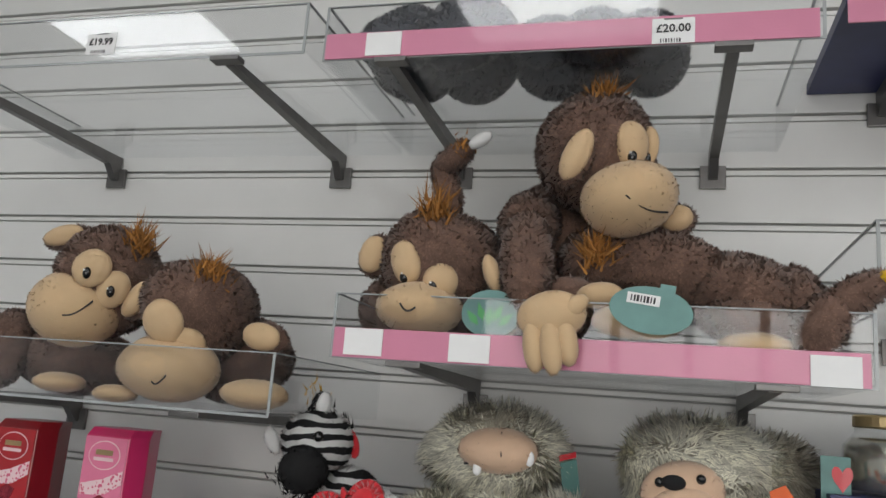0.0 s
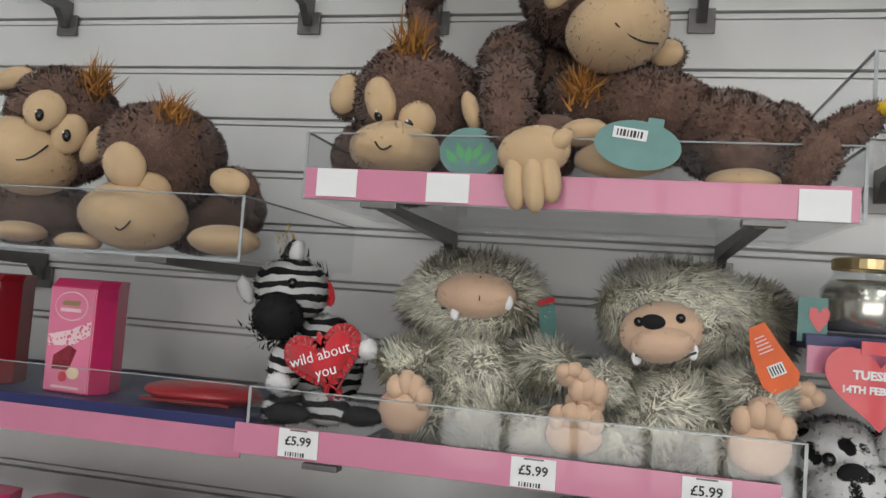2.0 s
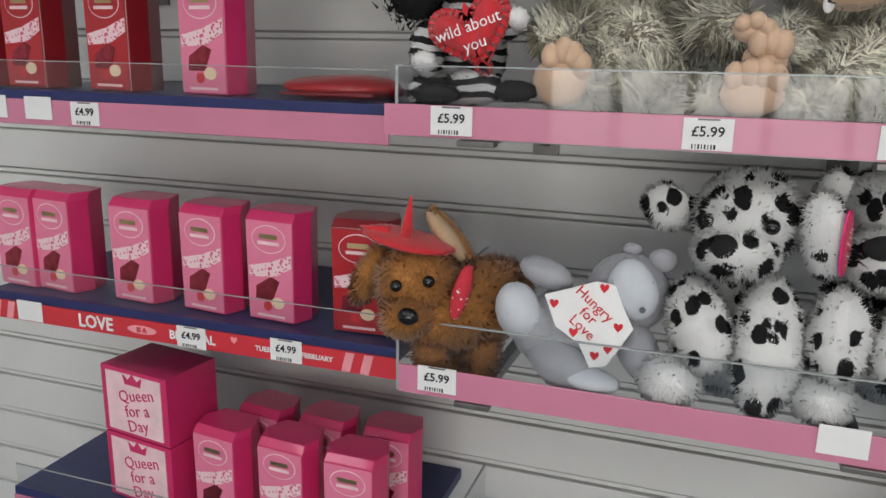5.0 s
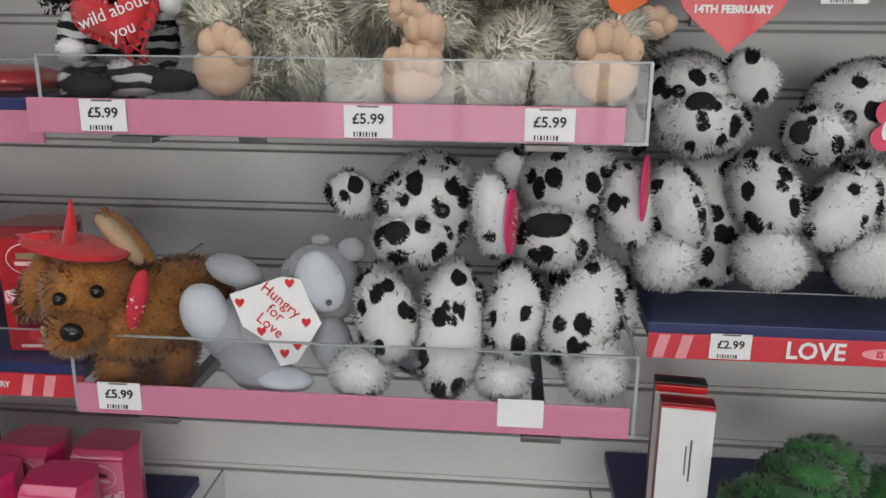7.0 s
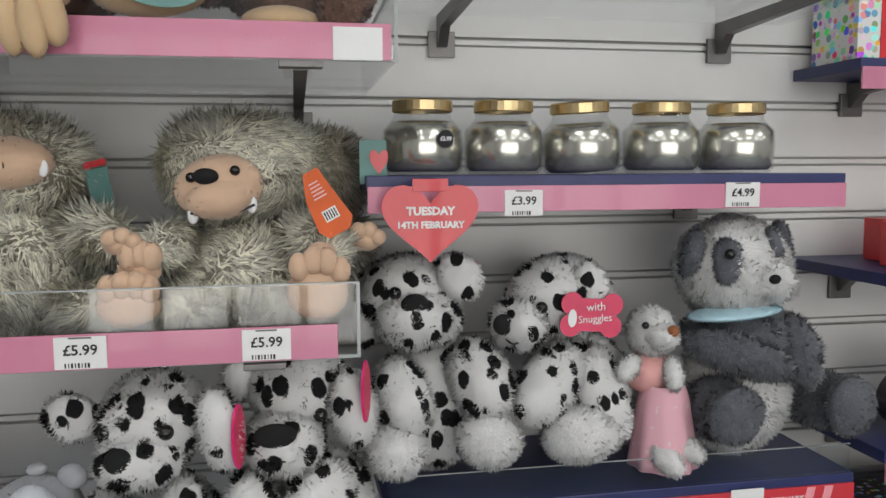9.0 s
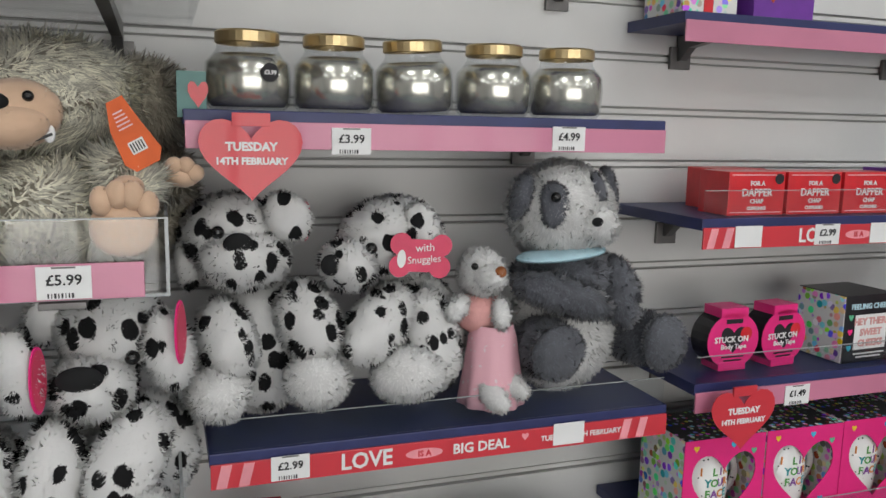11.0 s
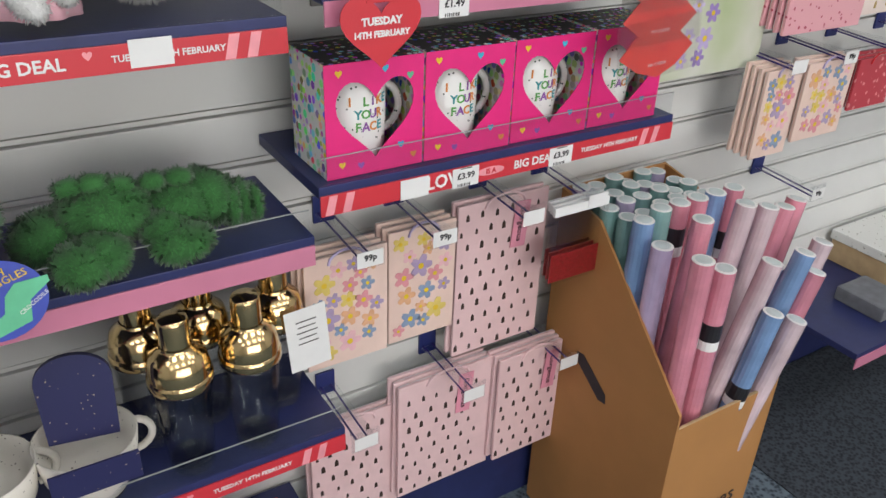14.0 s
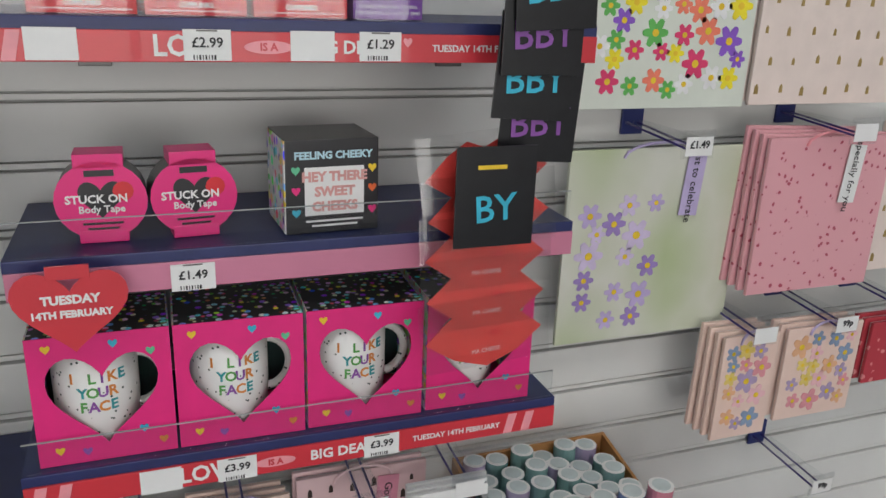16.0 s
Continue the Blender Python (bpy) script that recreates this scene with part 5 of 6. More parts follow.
Y1, Y2, Y3 = 0.9245, 1.0385, 0.9685
for x, y, z, p in ((-0.189, Y1, 1.370, "£5.99"), (0.040, Y1, 1.369, "£5.99"), (0.190, Y1, 1.369, "£5.99"),
                   (-0.196, 0.915, 1.112, "£5.99"), (0.175, 0.915, 1.114, ""),
                   (-0.165, 0.910, 1.631, ""), (-0.055, 0.910, 1.630, ""), (0.271, 0.910, 1.628, ""),
                   (-0.175, 0.910, 1.957, ""), (0.13, 0.910, 1.955, "£20.00"), (-0.53, 0.8955, 1.968, "£19.99"),
                   (0.452, Y2, 1.489, "£3.99"), (0.702, Y2, 1.495, "£4.99"),
                   (0.387, Y2, 1.137, "£2.99"), (0.72, Y2, 1.138, ""),
                   (1.063, Y2, 1.154, "£1.49"),
                   (1.095, 1.0435, 0.930, "£3.99"), (1.255, 1.0435, 0.930, "£3.99"), (1.018, 1.0435, 0.930, ""),
                   (0.962, Y2, 1.371, ""), (1.088, Y2, 1.371, "£2.99"), (1.182, Y2, 1.371, ""), (1.247, Y2, 1.371, "£1.29"),
                   (-0.66, Y3, 1.354, "£4.99"), (-0.80, Y3, 1.358, ""), (-0.73, Y3, 1.358, ""),
                   (-0.53, Y3, 1.092, "£4.99"), (-0.40, Y3, 1.094, "£4.99"), (-0.78, Y3, 1.094, "")):
    ticket(x - 0.014, y, z + (0.004 if z < 1.38 else -0.002), p)


def heart_sign(x, y, z, w=0.098, lean=0.0):
    s = thing("heart_sign", "red heart-shaped card sign with white lettering", "sign", (x, y, z), "heart signs", (0, lean, 0))
    part("card", plate(heart(w, w * 0.80), 0, 0.0012), RED, s)
    part("clip_tab", block(-0.018, 0.018, -0.001, 0.002, w * 0.33, w * 0.46, 0.0005), RED, s)
    words("TUESDAY", w * 0.115, PAPER, s, (0, -0.0006, w * 0.13), bold=0.0005)
    words("14TH FEBRUARY", w * 0.095, PAPER, s, (0, -0.0006, -w * 0.01), bold=0.0004)


heart_sign(0.335, 1.015, 1.468)
heart_sign(0.942, 1.015, 1.142)
heart_sign(0.408, 1.02, 0.852, lean=-2)

# ---- candle jars ----
jar = thing("candle_jar", "clear glass candle jar with gold lid", "candle", (0.341, 1.10, 1.517), "candle jars")
body = part("glass_jar", lathe([(0, 0), (0.038, 0), (0.043, 0.005), (0.0445, 0.03), (0.043, 0.048), (0.034, 0.058), (0.031, 0.062), (0.031, 0.07)]), GLASS, jar, smooth=True)
part("wax", lathe([(0, 0.003), (0.037, 0.003), (0.0412, 0.008), (0.0428, 0.030), (0.0418, 0.047), (0.0335, 0.0565), (0.0, 0.0565)]), WAX, jar, smooth=True)
part("wick", rod((0, 0, 0.0565), (0, 0, 0.062), 0.0008), PAPER, jar)
part("lid", lathe([(0.0, 0.080), (0.031, 0.080), (0.033, 0.078), (0.033, 0.068), (0.0315, 0.067)]), GOLD, jar, "brushed gold lid", smooth=False)
for k, x in enumerate((0.432, 0.524, 0.619, 0.713)):
    copy_thing(jar, pose(x, 1.10, 1.517, 0, -4 if k == 1 else 0, 30 * k))
st = part("price_dot", plate(disc(0.0095, 0.0095, 20), 0, 0.0004), BLACK_CARD, jar)
st.matrix_basis = pose(0.018, -0.0415, 0.037, 0, 0, 20)
words("£3.99", 0.006, PAPER, st, (0, -0.0004, 0), bold=0.0002)
tg = thing("toy_ticket", "teal and red card ticket beside candle jars", "label", (0.283, 1.06, 1.53), "toy tickets")
part("card", plate(rect(0.028, 0.045), 0, 0.001), TEAL, tg)
part("printed_heart", plate([(a + 0.006, b) for a, b in heart(0.02, 0.026, 18)], -0.0008, 0.0006), RED, tg)

# ---- boxed mugs ----
mugbox = thing("mug_gift_box", "magenta mug gift box with heart-shaped window", "box", (0.892, 1.06, 0.960), "boxed mugs")
W, H, D = 0.131, 0.140, 0.10
bm = bmesh.new()
hp_ = [(a, b + 0.068) for a, b in heart(0.104, 0.098, 40)]
ov = [bm.verts.new((x + W / 2, 0, z)) for x, z in ((-W / 2, 0), (W / 2, 0), (W / 2, H), (-W / 2, H))]
iv = [bm.verts.new((x + W / 2, 0, z)) for x, z in hp_]
edges = [bm.edges.new((v[i], v[(i + 1) % len(v)])) for v in (ov, iv) for i in range(len(v))]
bmesh.ops.triangle_fill(bm, use_beauty=True, use_dissolve=False, edges=edges)
bm.faces.ensure_lookup_table()
got = bmesh.ops.extrude_face_region(bm, geom=bm.faces[:])
bmesh.ops.translate(bm, vec=(0, 0.0015, 0), verts=[v for v in got["geom"] if isinstance(v, bmesh.types.BMVert)])
bmesh.ops.recalc_face_normals(bm, faces=bm.faces[:])
part("front_panel", bm, MAGENTA, mugbox)
part("side_panel", block(0, 0.0015, 0.0016, D, 0, H, 0), HEARTS, mugbox)
part("side_panel", block(W - 0.0015, W, 0.0016, D, 0, H, 0), HEARTS, mugbox)
part("top_panel", block(0.0016, W - 0.0016, 0.0016, D, H - 0.0015, H, 0), confetti("zigzag_print", (0.02, 0.02, 0.02), 120, 0.42), mugbox)
part("bottom_panel", block(0.0016, W - 0.0016, 0.0016, D, 0, 0.0015, 0), MAGENTA, mugbox)
part("back_panel", block(0.0016, W - 0.0016, D - 0.0015, D, 0.002, H - 0.002, 0), mat("dark_teal_card", (0.03, 0.09, 0.08), 0.5), mugbox)
mug = part("mug", lathe([(0, 0.012), (0.034, 0.012), (0.04, 0.016), (0.042, 0.055), (0.042, 0.115), (0.0395, 0.115), (0.039, 0.03), (0, 0.025)], 36), DOTTED, mugbox, "white china mug with dots and lettering", True)
mug.location = (0.056, 0.047, 0)
hd = part("mug_handle", bmesh.new(), DOTTED, mugbox)
pts = [(0.04 + 0.026 * math.sin(a), 0, 0.066 + 0.03 * math.cos(a)) for a in [math.pi * i / 10 for i in range(11)]]
bm = tube(pts, 0.005)
bm.to_mesh(hd.data); bm.free()
hd.location = (0.056, 0.047, 0)
INKS = [mat("print_" + n, c, 0.4) for n, c in (("orange", (0.7, 0.25, 0.05)), ("teal", (0.03, 0.3, 0.32)), ("green", (0.1, 0.35, 0.08)), ("violet", (0.25, 0.08, 0.35)))]
for k, wd in enumerate(("I LIKE", "YOUR", "FACE")):
    for n, ch in enumerate(wd):
        if ch != " ":
            turn = (n - (len(wd) - 1) / 2) * 13.2 + 5
            o = words(ch, 0.0155, INKS[(n + k) % 4], mug, (0, 0, 0), bold=0.0004)
            o.matrix_basis = pose(0, 0, 0.089 - 0.0158 * k, 0, 0, turn) @ pose(0.0, -0.0425, 0, 90, 0, 0)
for k, (hx, hz2) in enumerate(((0.018, 0.128), (0.078, 0.128), (0.112, 0.116), (0.02, 0.016), (0.045, 0.012), (0.1, 0.03), (0.118, 0.014))):
    part("printed_heart", plate([(a + hx, b + hz2) for a, b in heart(0.009, 0.009, 14)], -0.0007, 0.0005), (YELLOW, CYAN, SAGE, YELLOW, INKS[3], CYAN, INKS[0])[k], mugbox)
for x in (1.026, 1.161, 1.298):
    copy_thing(mugbox, pose(x, 1.06, 0.960, 0, 0, -1))

# ---- novelty boxes ----
tape = thing("body_tape_pack", "round magenta novelty tape pack with black heart", "box", (0.972, 1.08, 1.186), "tape packs")
oct_ = [(0.0415 * math.cos(math.radians(a)), 0.041 + 0.0385 * math.sin(math.radians(a))) for a in range(-60, 300, 20) if not 60 < a % 360 < 120] 
part("roll_case", plate(disc(0.041, 0.0385, 24, 0, 0.041), 0.002, 0.035), BLACK_CARD, tape)
part("front_card", plate(disc(0.0415, 0.0385, 24, 0, 0.041), 0, 0.0012), MAGENTA, tape)
part("top_flap", block(-0.022, 0.022, 0.0, 0.037, 0.072, 0.086, 0.001), MAGENTA, tape)
part("foot_flap", block(-0.022, 0.022, -0.001, 0.036, 0.0, 0.012, 0.001), MAGENTA, tape)
part("black_heart", plate([(a, b + 0.042) for a, b in heart(0.04, 0.036)], -0.0008, 0.0006), BLACK_CARD, tape)
part("hang_slot", plate(rect(0.026, 0.006, 0, 0.068), -0.0008, 0.0006), BLACK_CARD, tape)
part("red_burst", plate(disc(0.0095, 0.0095, 12, 0.02, 0.05), -0.0012, 0.0006), BRIGHT_RED, tape)
words("STUCK ON", 0.011, PAPER, tape, (-0.004, -0.0014, 0.043), bold=0.0003)
words("Body Tape", 0.0095, PAPER, tape, (0.0, -0.0014, 0.033), bold=0.0002)
for k in range(2):
    part("caption_bar", plate(rect(0.036 - 0.008 * k, 0.0022, 0, 0.019 - 0.005 * k), -0.0008, 0.0005), INK, tape)
copy_thing(tape, pose(1.057, 1.08, 1.186, 0, 0, 6))
ck = thing("novelty_roll_box", "black novelty box with window and bright lettering", "box", (1.143, 1.06, 1.186), "", (0, 0, 3))
part("carton", block(0, 0.097, 0.001, 0.085, 0, 0.097, 0.001), BLACK_CARD, ck)
part("side_print", block(-0.0012, -0.0002, 0.002, 0.084, 0.001, 0.096, 0), HEARTS, ck)
part("window_roll", plate(rect(0.062, 0.05, 0.05, 0.044), -0.0004, 0.0008), PAPER, ck)
words("FEELING CHEEKY", 0.0105, SCARF, ck, (0.049, -0.001, 0.081), bold=0.0004)
for k, wd in enumerate(("HEY THERE", "SWEET", "CHEEKS")):
    words(wd, 0.0135, ROSE, ck, (0.05, -0.001, 0.059 - 0.0155 * k), bold=0.0006)
for k in range(2):
    part("caption_bar", plate(rect(0.06 - 0.012 * k, 0.002, 0.05, 0.013 - 0.005 * k), -0.0006, 0.0005), PAPER, ck)
for k, (hx, hz2) in enumerate(((0.01, 0.066), (0.09, 0.066), (0.01, 0.045), (0.09, 0.045), (0.01, 0.022), (0.09, 0.022))):
    part("printed_heart", plate([(a + hx, b + hz2) for a, b in heart(0.009, 0.009, 14)], -0.0007, 0.0005), (SAGE, YELLOW, MAGENTA, ORANGE, CYAN, MAGENTA)[k], ck)
dap = thing("cufflink_box", "small bright red gift box with white lettering", "box", (0.93, 1.06, 1.399), "red gift boxes")
part("carton", block(0, 0.088, 0.001, 0.06, 0, 0.056, 0.001), BRIGHT_RED, dap)
for y0, y1 in ((0.0035, 0.0045), (0.0515, 0.0525)):
    part("border_line", plate([(0.004, y0), (0.084, y0), (0.084, y1), (0.004, y1)], 0.0002, 0.0006), BLUSH, dap)
for z_, sz, wd in ((0.041, 0.008, "FOR A"), (0.029, 0.0135, "DAPPER"), (0.018, 0.008, "CHAP"), (0.009, 0.006, "CUFFLINKS")):
    words(wd, sz, PAPER, dap, (0.044, -0.0002, z_), bold=0.0003)
part("price_dot", plate(disc(0.007, 0.007, 16, 0.078, 0.047), -0.0006, 0.0006), BLACK_CARD, dap)
for x in (1.024, 1.118):
    copy_thing(dap, pose(x, 1.06, 1.399))
copy_thing(dap, pose(0.965, 1.13, 1.399, 0, 0, 4))
bell = thing("novelty_bell_box", "small purple novelty box with caption", "box", (1.212, 1.062, 1.399))
part("carton", block(0, 0.07, 0, 0.06, 0, 0.06, 0.001), PURPLE, bell)
part("picture", plate(disc(0.014, 0.012, 20, 0.03, 0.036), -0.001, 0.0008), PAPER, bell)
words("FEELING FRISKY RING THE BELL", 0.0042, PAPER, bell, (0.035, -0.0008, 0.012))
words("FOR ONE HELL OF A GOOD TIME!", 0.0042, PAPER, bell, (0.035, -0.0008, 0.006))
hx_ = thing("gift_box", "white gift box printed with bright hearts", "box", (0.90, 1.14, 1.657))
part("carton", block(0, 0.085, 0, 0.09, 0, 0.09, 0.001), HEARTS, hx_)
part("ribbon", block(0.032, 0.046, -0.0015, 0.0915, 0.0, 0.0915, 0.0005), BRIGHT_RED, hx_)
pb = thing("novelty_box", "purple and black novelty box on upper shelf", "box", (1.0, 1.125, 1.657))
part("carton", block(0, 0.1, 0, 0.09, 0, 0.12, 0.001), PURPLE, pb)
part("front_panel", plate(rect(0.08, 0.05, 0.05, 0.09), -0.0012, 0.001), BLACK_CARD, pb)
part("printed_heart", plate([(a + 0.03, b + 0.03) for a, b in heart(0.022, 0.022, 16)], -0.0012, 0.001), ORANGE, pb)

# ---- hanging strips ----
sk = thing("sock_strip", "hanging strip of shiny black socks with bright lettering", "socks", (1.33, 1.0, 1.19))
for k in range(6):
    q = part("sock_pack", block(-0.042, 0.042, -0.001, 0.001, -0.05, 0.05, 0.0005), SATIN, sk)
    q.matrix_basis = pose(0.0 + (0.048 if k else 0.0) + 0.006 * math.sin(k * 2), -0.004 - 0.005 * k if k else -0.032, 0.05 + (0.035 + 0.043 * k if k else 0.0), 0, 4 * math.sin(k), 0)
    words("BY" if not k else "BBY", 0.038, INKS[3] if k % 2 else CYAN, q, (0, -0.0015, -0.012), lean=4, bold=0.0004)
    part("printed_bar", plate(rect(0.03, 0.004, -0.005, 0.03), -0.0015, 0.0004), YELLOW if not k else MAGENTA, q)
lp = thing("necklace_card_strip", "hanging strip of red lip-shaped necklace cards in film", "card", (1.335, 0.985, 1.05))
LIPS = [(-0.066, 0.0), (-0.04, 0.022), (-0.018, 0.034), (0, 0.026), (0.018, 0.034), (0.04, 0.022), (0.066, 0.0), (0.035, -0.022), (0, -0.034), (-0.035, -0.022)]
CORAL = mat("coral_red_card", (0.72, 0.06, 0.05), 0.4)
for k in range(5):
    q = part("lip_card", plate(LIPS, 0, 0.001), CORAL, lp)
    q.matrix_basis = pose(0.004 * math.sin(k * 3), 0.003 * k, 0.035 + 0.043 * k, -6, -4 + 3 * math.sin(k), 0)
    words("MA CHERIE", 0.0065, BLUSH, q, (0, -0.0008, -0.016))
    part("necklace_charm", plate(disc(0.007, 0.003, 12, 0.012, 0.002), -0.0012, 0.0008), BRIGHT_RED, q)
    part("film_sleeve", plate(rect(0.145, 0.075, 0, 0.006), -0.003, 0.0003), FILM, q)


# ---- hooks, bags and gift wrap ----
def hook(x, z, ticket_text="", y=WALL, out=0.15):
    h = thing("display_hook", "clear slatwall hook with violet wire and ticket", "hook", (x, y - 0.001, z), "slatwall hooks")
    part("back_plate", block(-0.017, 0.017, -0.005, 0, -0.02, 0.024, 0.001), HOOK_BLUE, h)
    for s in (-1, 1):
        part("wire", rod((s * 0.009, -0.004, -0.004), (s * 0.009, -out, -0.014), 0.0016), WIRE, h)
    part("guard", plate([(-0.016, -0.004), (0.016, -0.004), (0.016, 0.0), (-0.016, 0.0)], -out, out - 0.01), ACRYLIC, h)
    part("guard_front", block(-0.024, 0.024, -out - 0.004, -out - 0.002, -0.024, 0.012, 0), ACRYLIC, h)
    tk_ = part("ticket", plate(rect(0.04, 0.024, 0, -0.008), -out - 0.0065, 0.0008), PAPER, h, "white card ticket")
    if ticket_text:
        words(ticket_text, 0.013, INK, tk_, (0, -out - 0.0072, -0.006), bold=0.0003)


def bloom(n, r, x, z, deep=0.45):
    """Outline of a printed flower with n rounded petals."""
    return [(x + r * (1 - deep * (0.5 - 0.5 * math.cos(n * a)) ** 2) * math.cos(a), z + r * (1 - deep * (0.5 - 0.5 * math.cos(n * a)) ** 2) * math.sin(a)) for a in [2 * math.pi * i / (n * 6) for i in range(n * 6)]]


def bloom_print(b, w, h, inks, count, r, heart_ink, region=(0.04, 0.96, 0.04, 0.96), seed=3, petals=5):
    """Flowers printed over part of a bag's front, kept apart from one another."""
    g = random.Random(seed)
    spots = []
    for _ in range(count * 30):
        q = r * g.uniform(0.6, 1.1)
        x = g.uniform(region[0] * w - w / 2 + q, region[1] * w - w / 2 - q)
        z = g.uniform(region[2] * h + q, region[3] * h - q)
        if len(spots) < count and all(math.hypot(x - a, z - c) > (q + s) * 0.82 for a, c, s in spots):
            spots.append((x, z, q))
            f = part("printed_flower", plate(bloom(petals, q, x, z), -0.0006, 0.0005), inks[len(spots) % len(inks)], b)
            part("flower_centre", plate(disc(q * 0.25, q * 0.25, 10, x, z), -0.0011, 0.0005), heart_ink, f)


def dash_print(b, w, h, ink, pitch=0.03, seed=1):
    """Rows of short upright printed dashes."""
    g = random.Random(seed)
    for i in range(int(w / pitch)):
        for j in range(int(h / pitch)):
            x = -w / 2 + pitch * (i + 0.5 + 0.4 * (j % 2) - 0.2) + g.uniform(-0.003, 0.003)
            z = pitch * (j + 0.5) + g.uniform(-0.003, 0.003)
            s = g.uniform(0.7, 1.1)
            bm = plate([(x - 0.0035 * s, z - 0.007 * s), (x + 0.0035 * s, z - 0.007 * s), (x + 0.003 * s, z + 0.003 * s), (x, z + 0.007 * s), (x - 0.003 * s, z + 0.003 * s)], -0.0006, 0.0005)
            part("printed_dash", bm, ink, b)


PASTEL = [mat("flower_" + n, c, 0.45) for n, c in (("rose", (0.72, 0.30, 0.34)), ("mauve", (0.42, 0.32, 0.50)), ("slate", (0.25, 0.33, 0.48)), ("peach", (0.75, 0.42, 0.24)), ("straw", (0.75, 0.58, 0.16)), ("blush", (0.80, 0.48, 0.52)))]
VIVID = [mat("bright_flower_" + n, c, 0.45) for n, c in (("coral", (0.85, 0.22, 0.14)), ("violet", (0.25, 0.10, 0.55)), ("lemon", (0.85, 0.72, 0.03)), ("leaf", (0.12, 0.45, 0.10)), ("crimson", (0.72, 0.05, 0.16)), ("white", (0.8, 0.8, 0.8)))]
LILACS = [mat("lilac_flower_" + n, c, 0.45) for n, c in (("pale", (0.50, 0.40, 0.66)), ("deep", (0.32, 0.22, 0.52)), ("light", (0.62, 0.52, 0.72)))]
DASH_INK = mat("umber_print", (0.05, 0.03, 0.025), 0.5)
GOLD_INK = mat("gold_print", (0.48, 0.33, 0.12), 0.35, 0.5)


def bag(label, x0, x1, z0, z1, y, material, count=2, tag=None, lean=0.0, handle=None, group="gift bags"):
    """Flat paper gift bags hung one behind the other, with a cord loop at the top."""
    first = None
    for k in range(count):
        b = thing("gift_bag", label, "bag", ((x0 + x1) / 2 - 0.006 * k, y + 0.012 * k, z0 + 0.003 * k), group, (0, lean + 0.6 * k, 0))
        w, h = x1 - x0, z1 - z0
        part("paper_bag", block(-w / 2, w / 2, 0, 0.006, 0, h, 0.0012), material, b)
        part("side_fold", block(-w / 2 + 0.002, w / 2 - 0.002, 0.0065, 0.0085, 0.002, h - 0.001, 0.0005), PAPER, b)
        if k == 0:
            if material is BAG_SMALL:
                bloom_print(b, w, h, PASTEL, 60, 0.019, YELLOW, seed=int(x0 * 100))
            elif material is BAG_BRIGHT:
                bloom_print(b, w, h, VIVID, 80, 0.021, YELLOW, (0.02, 0.98, 0.02, 0.62), 7, 6)
            elif material is BAG_LILAC:
                bloom_print(b, w, h, LILACS, 15, 0.022, YELLOW, (0.03, 0.55, 0.03, 0.78), 4, 6)
            elif material in (BAG_DASH, BAG_GOLD):
                dash_print(b, w, h, DASH_INK if material is BAG_DASH else GOLD_INK, 0.028 if material is BAG_DASH else 0.04)
            first = b
            pts = [(w * 0.22 * math.cos(a), -0.002, h - 0.012 + 0.02 * math.sin(a)) for a in [math.pi * i / 8 for i in range(9)]]
            bm = tube(pts, 0.002)
            part("cord_handle", bm, handle or BLUSH, b)
            if tag:
                t = part("gift_tag", plate(rect(0.03, 0.085), 0, 0.001), tag[1], b, "card gift tag with lettering")
                t.matrix_basis = pose(w * 0.18, -0.004, h - 0.055, 0, 4, 0)
                o = words(tag[0], 0.016, INK, t, (0, -0.0008, 0))
                o.matrix_basis = pose(0, -0.0008, 0, 90, 0, 0) @ pose(0, 0, 0, 0, 0, -90)
    return first


TAGPINK = mat("rose_tag_card", (0.75, 0.30, 0.40), 0.5)
bag("small cream gift bag with pastel blossom print", 0.890, 1.022, 0.612, 0.80, 1.15, BAG_SMALL, 3, handle=LILAC)
bag("small cream gift bag with pastel blossom print", 1.035, 1.155, 0.60, 0.80, 1.17, BAG_SMALL, 3, handle=LILAC)
bag("tall blush gift bag with dark dash print", 1.165, 1.345, 0.522, 0.81, 1.18, BAG_DASH, 2, ("Gorgeous", TAGPINK))
bag("blush gift bag with dark dash print", 1.055, 1.25, 0.25, 0.50, 1.17, BAG_DASH, 3, ("Gorgeous", TAGPINK))
bag("blush gift bag with dark dash print", 1.25, 1.42, 0.265, 0.50, 1.15, BAG_DASH, 3, ("Gorgeous", TAGPINK))
bag("blush gift bag with dark dash print", 0.90, 1.065, 0.215, 0.455, 1.19, BAG_DASH, 2)
bag("large pale gift bag with lilac meadow flowers", 1.53, 1.815, 0.958, 1.235, 1.18, BAG_LILAC, 1, ("just to celebrate", LILAC), handle=LILAC)
fl = bag("bright floral gift bag with gold lettering", 1.535, 1.79, 1.288, 1.57, 1.18, BAG_BRIGHT, 2)
words("Beautiful", 0.05, POLISHED, fl, (-0.02, -0.001, 0.225))
words("THINGS", 0.014, PAPER, fl, (0.02, -0.001, 0.185))
bag("cream gift bag with gold dash print", 1.80, 2.06, 1.290, 1.57, 1.18, BAG_GOLD, 2)
bag("rose pink gift bag with red glitter dots", 1.815, 2.04, 1.02, 1.25, 1.14, BAG_ROSE, 4, ("Especially for you", PAPER), handle=PALE)
bag("cream gift bag with gold dash print", 2.06, 2.28, 1.03, 1.26, 1.16, BAG_GOLD, 2)
bag("small cream gift bag with pastel blossom print", 1.775, 1.873, 0.797, 0.965, 1.12, BAG_SMALL, 4, handle=LILAC)
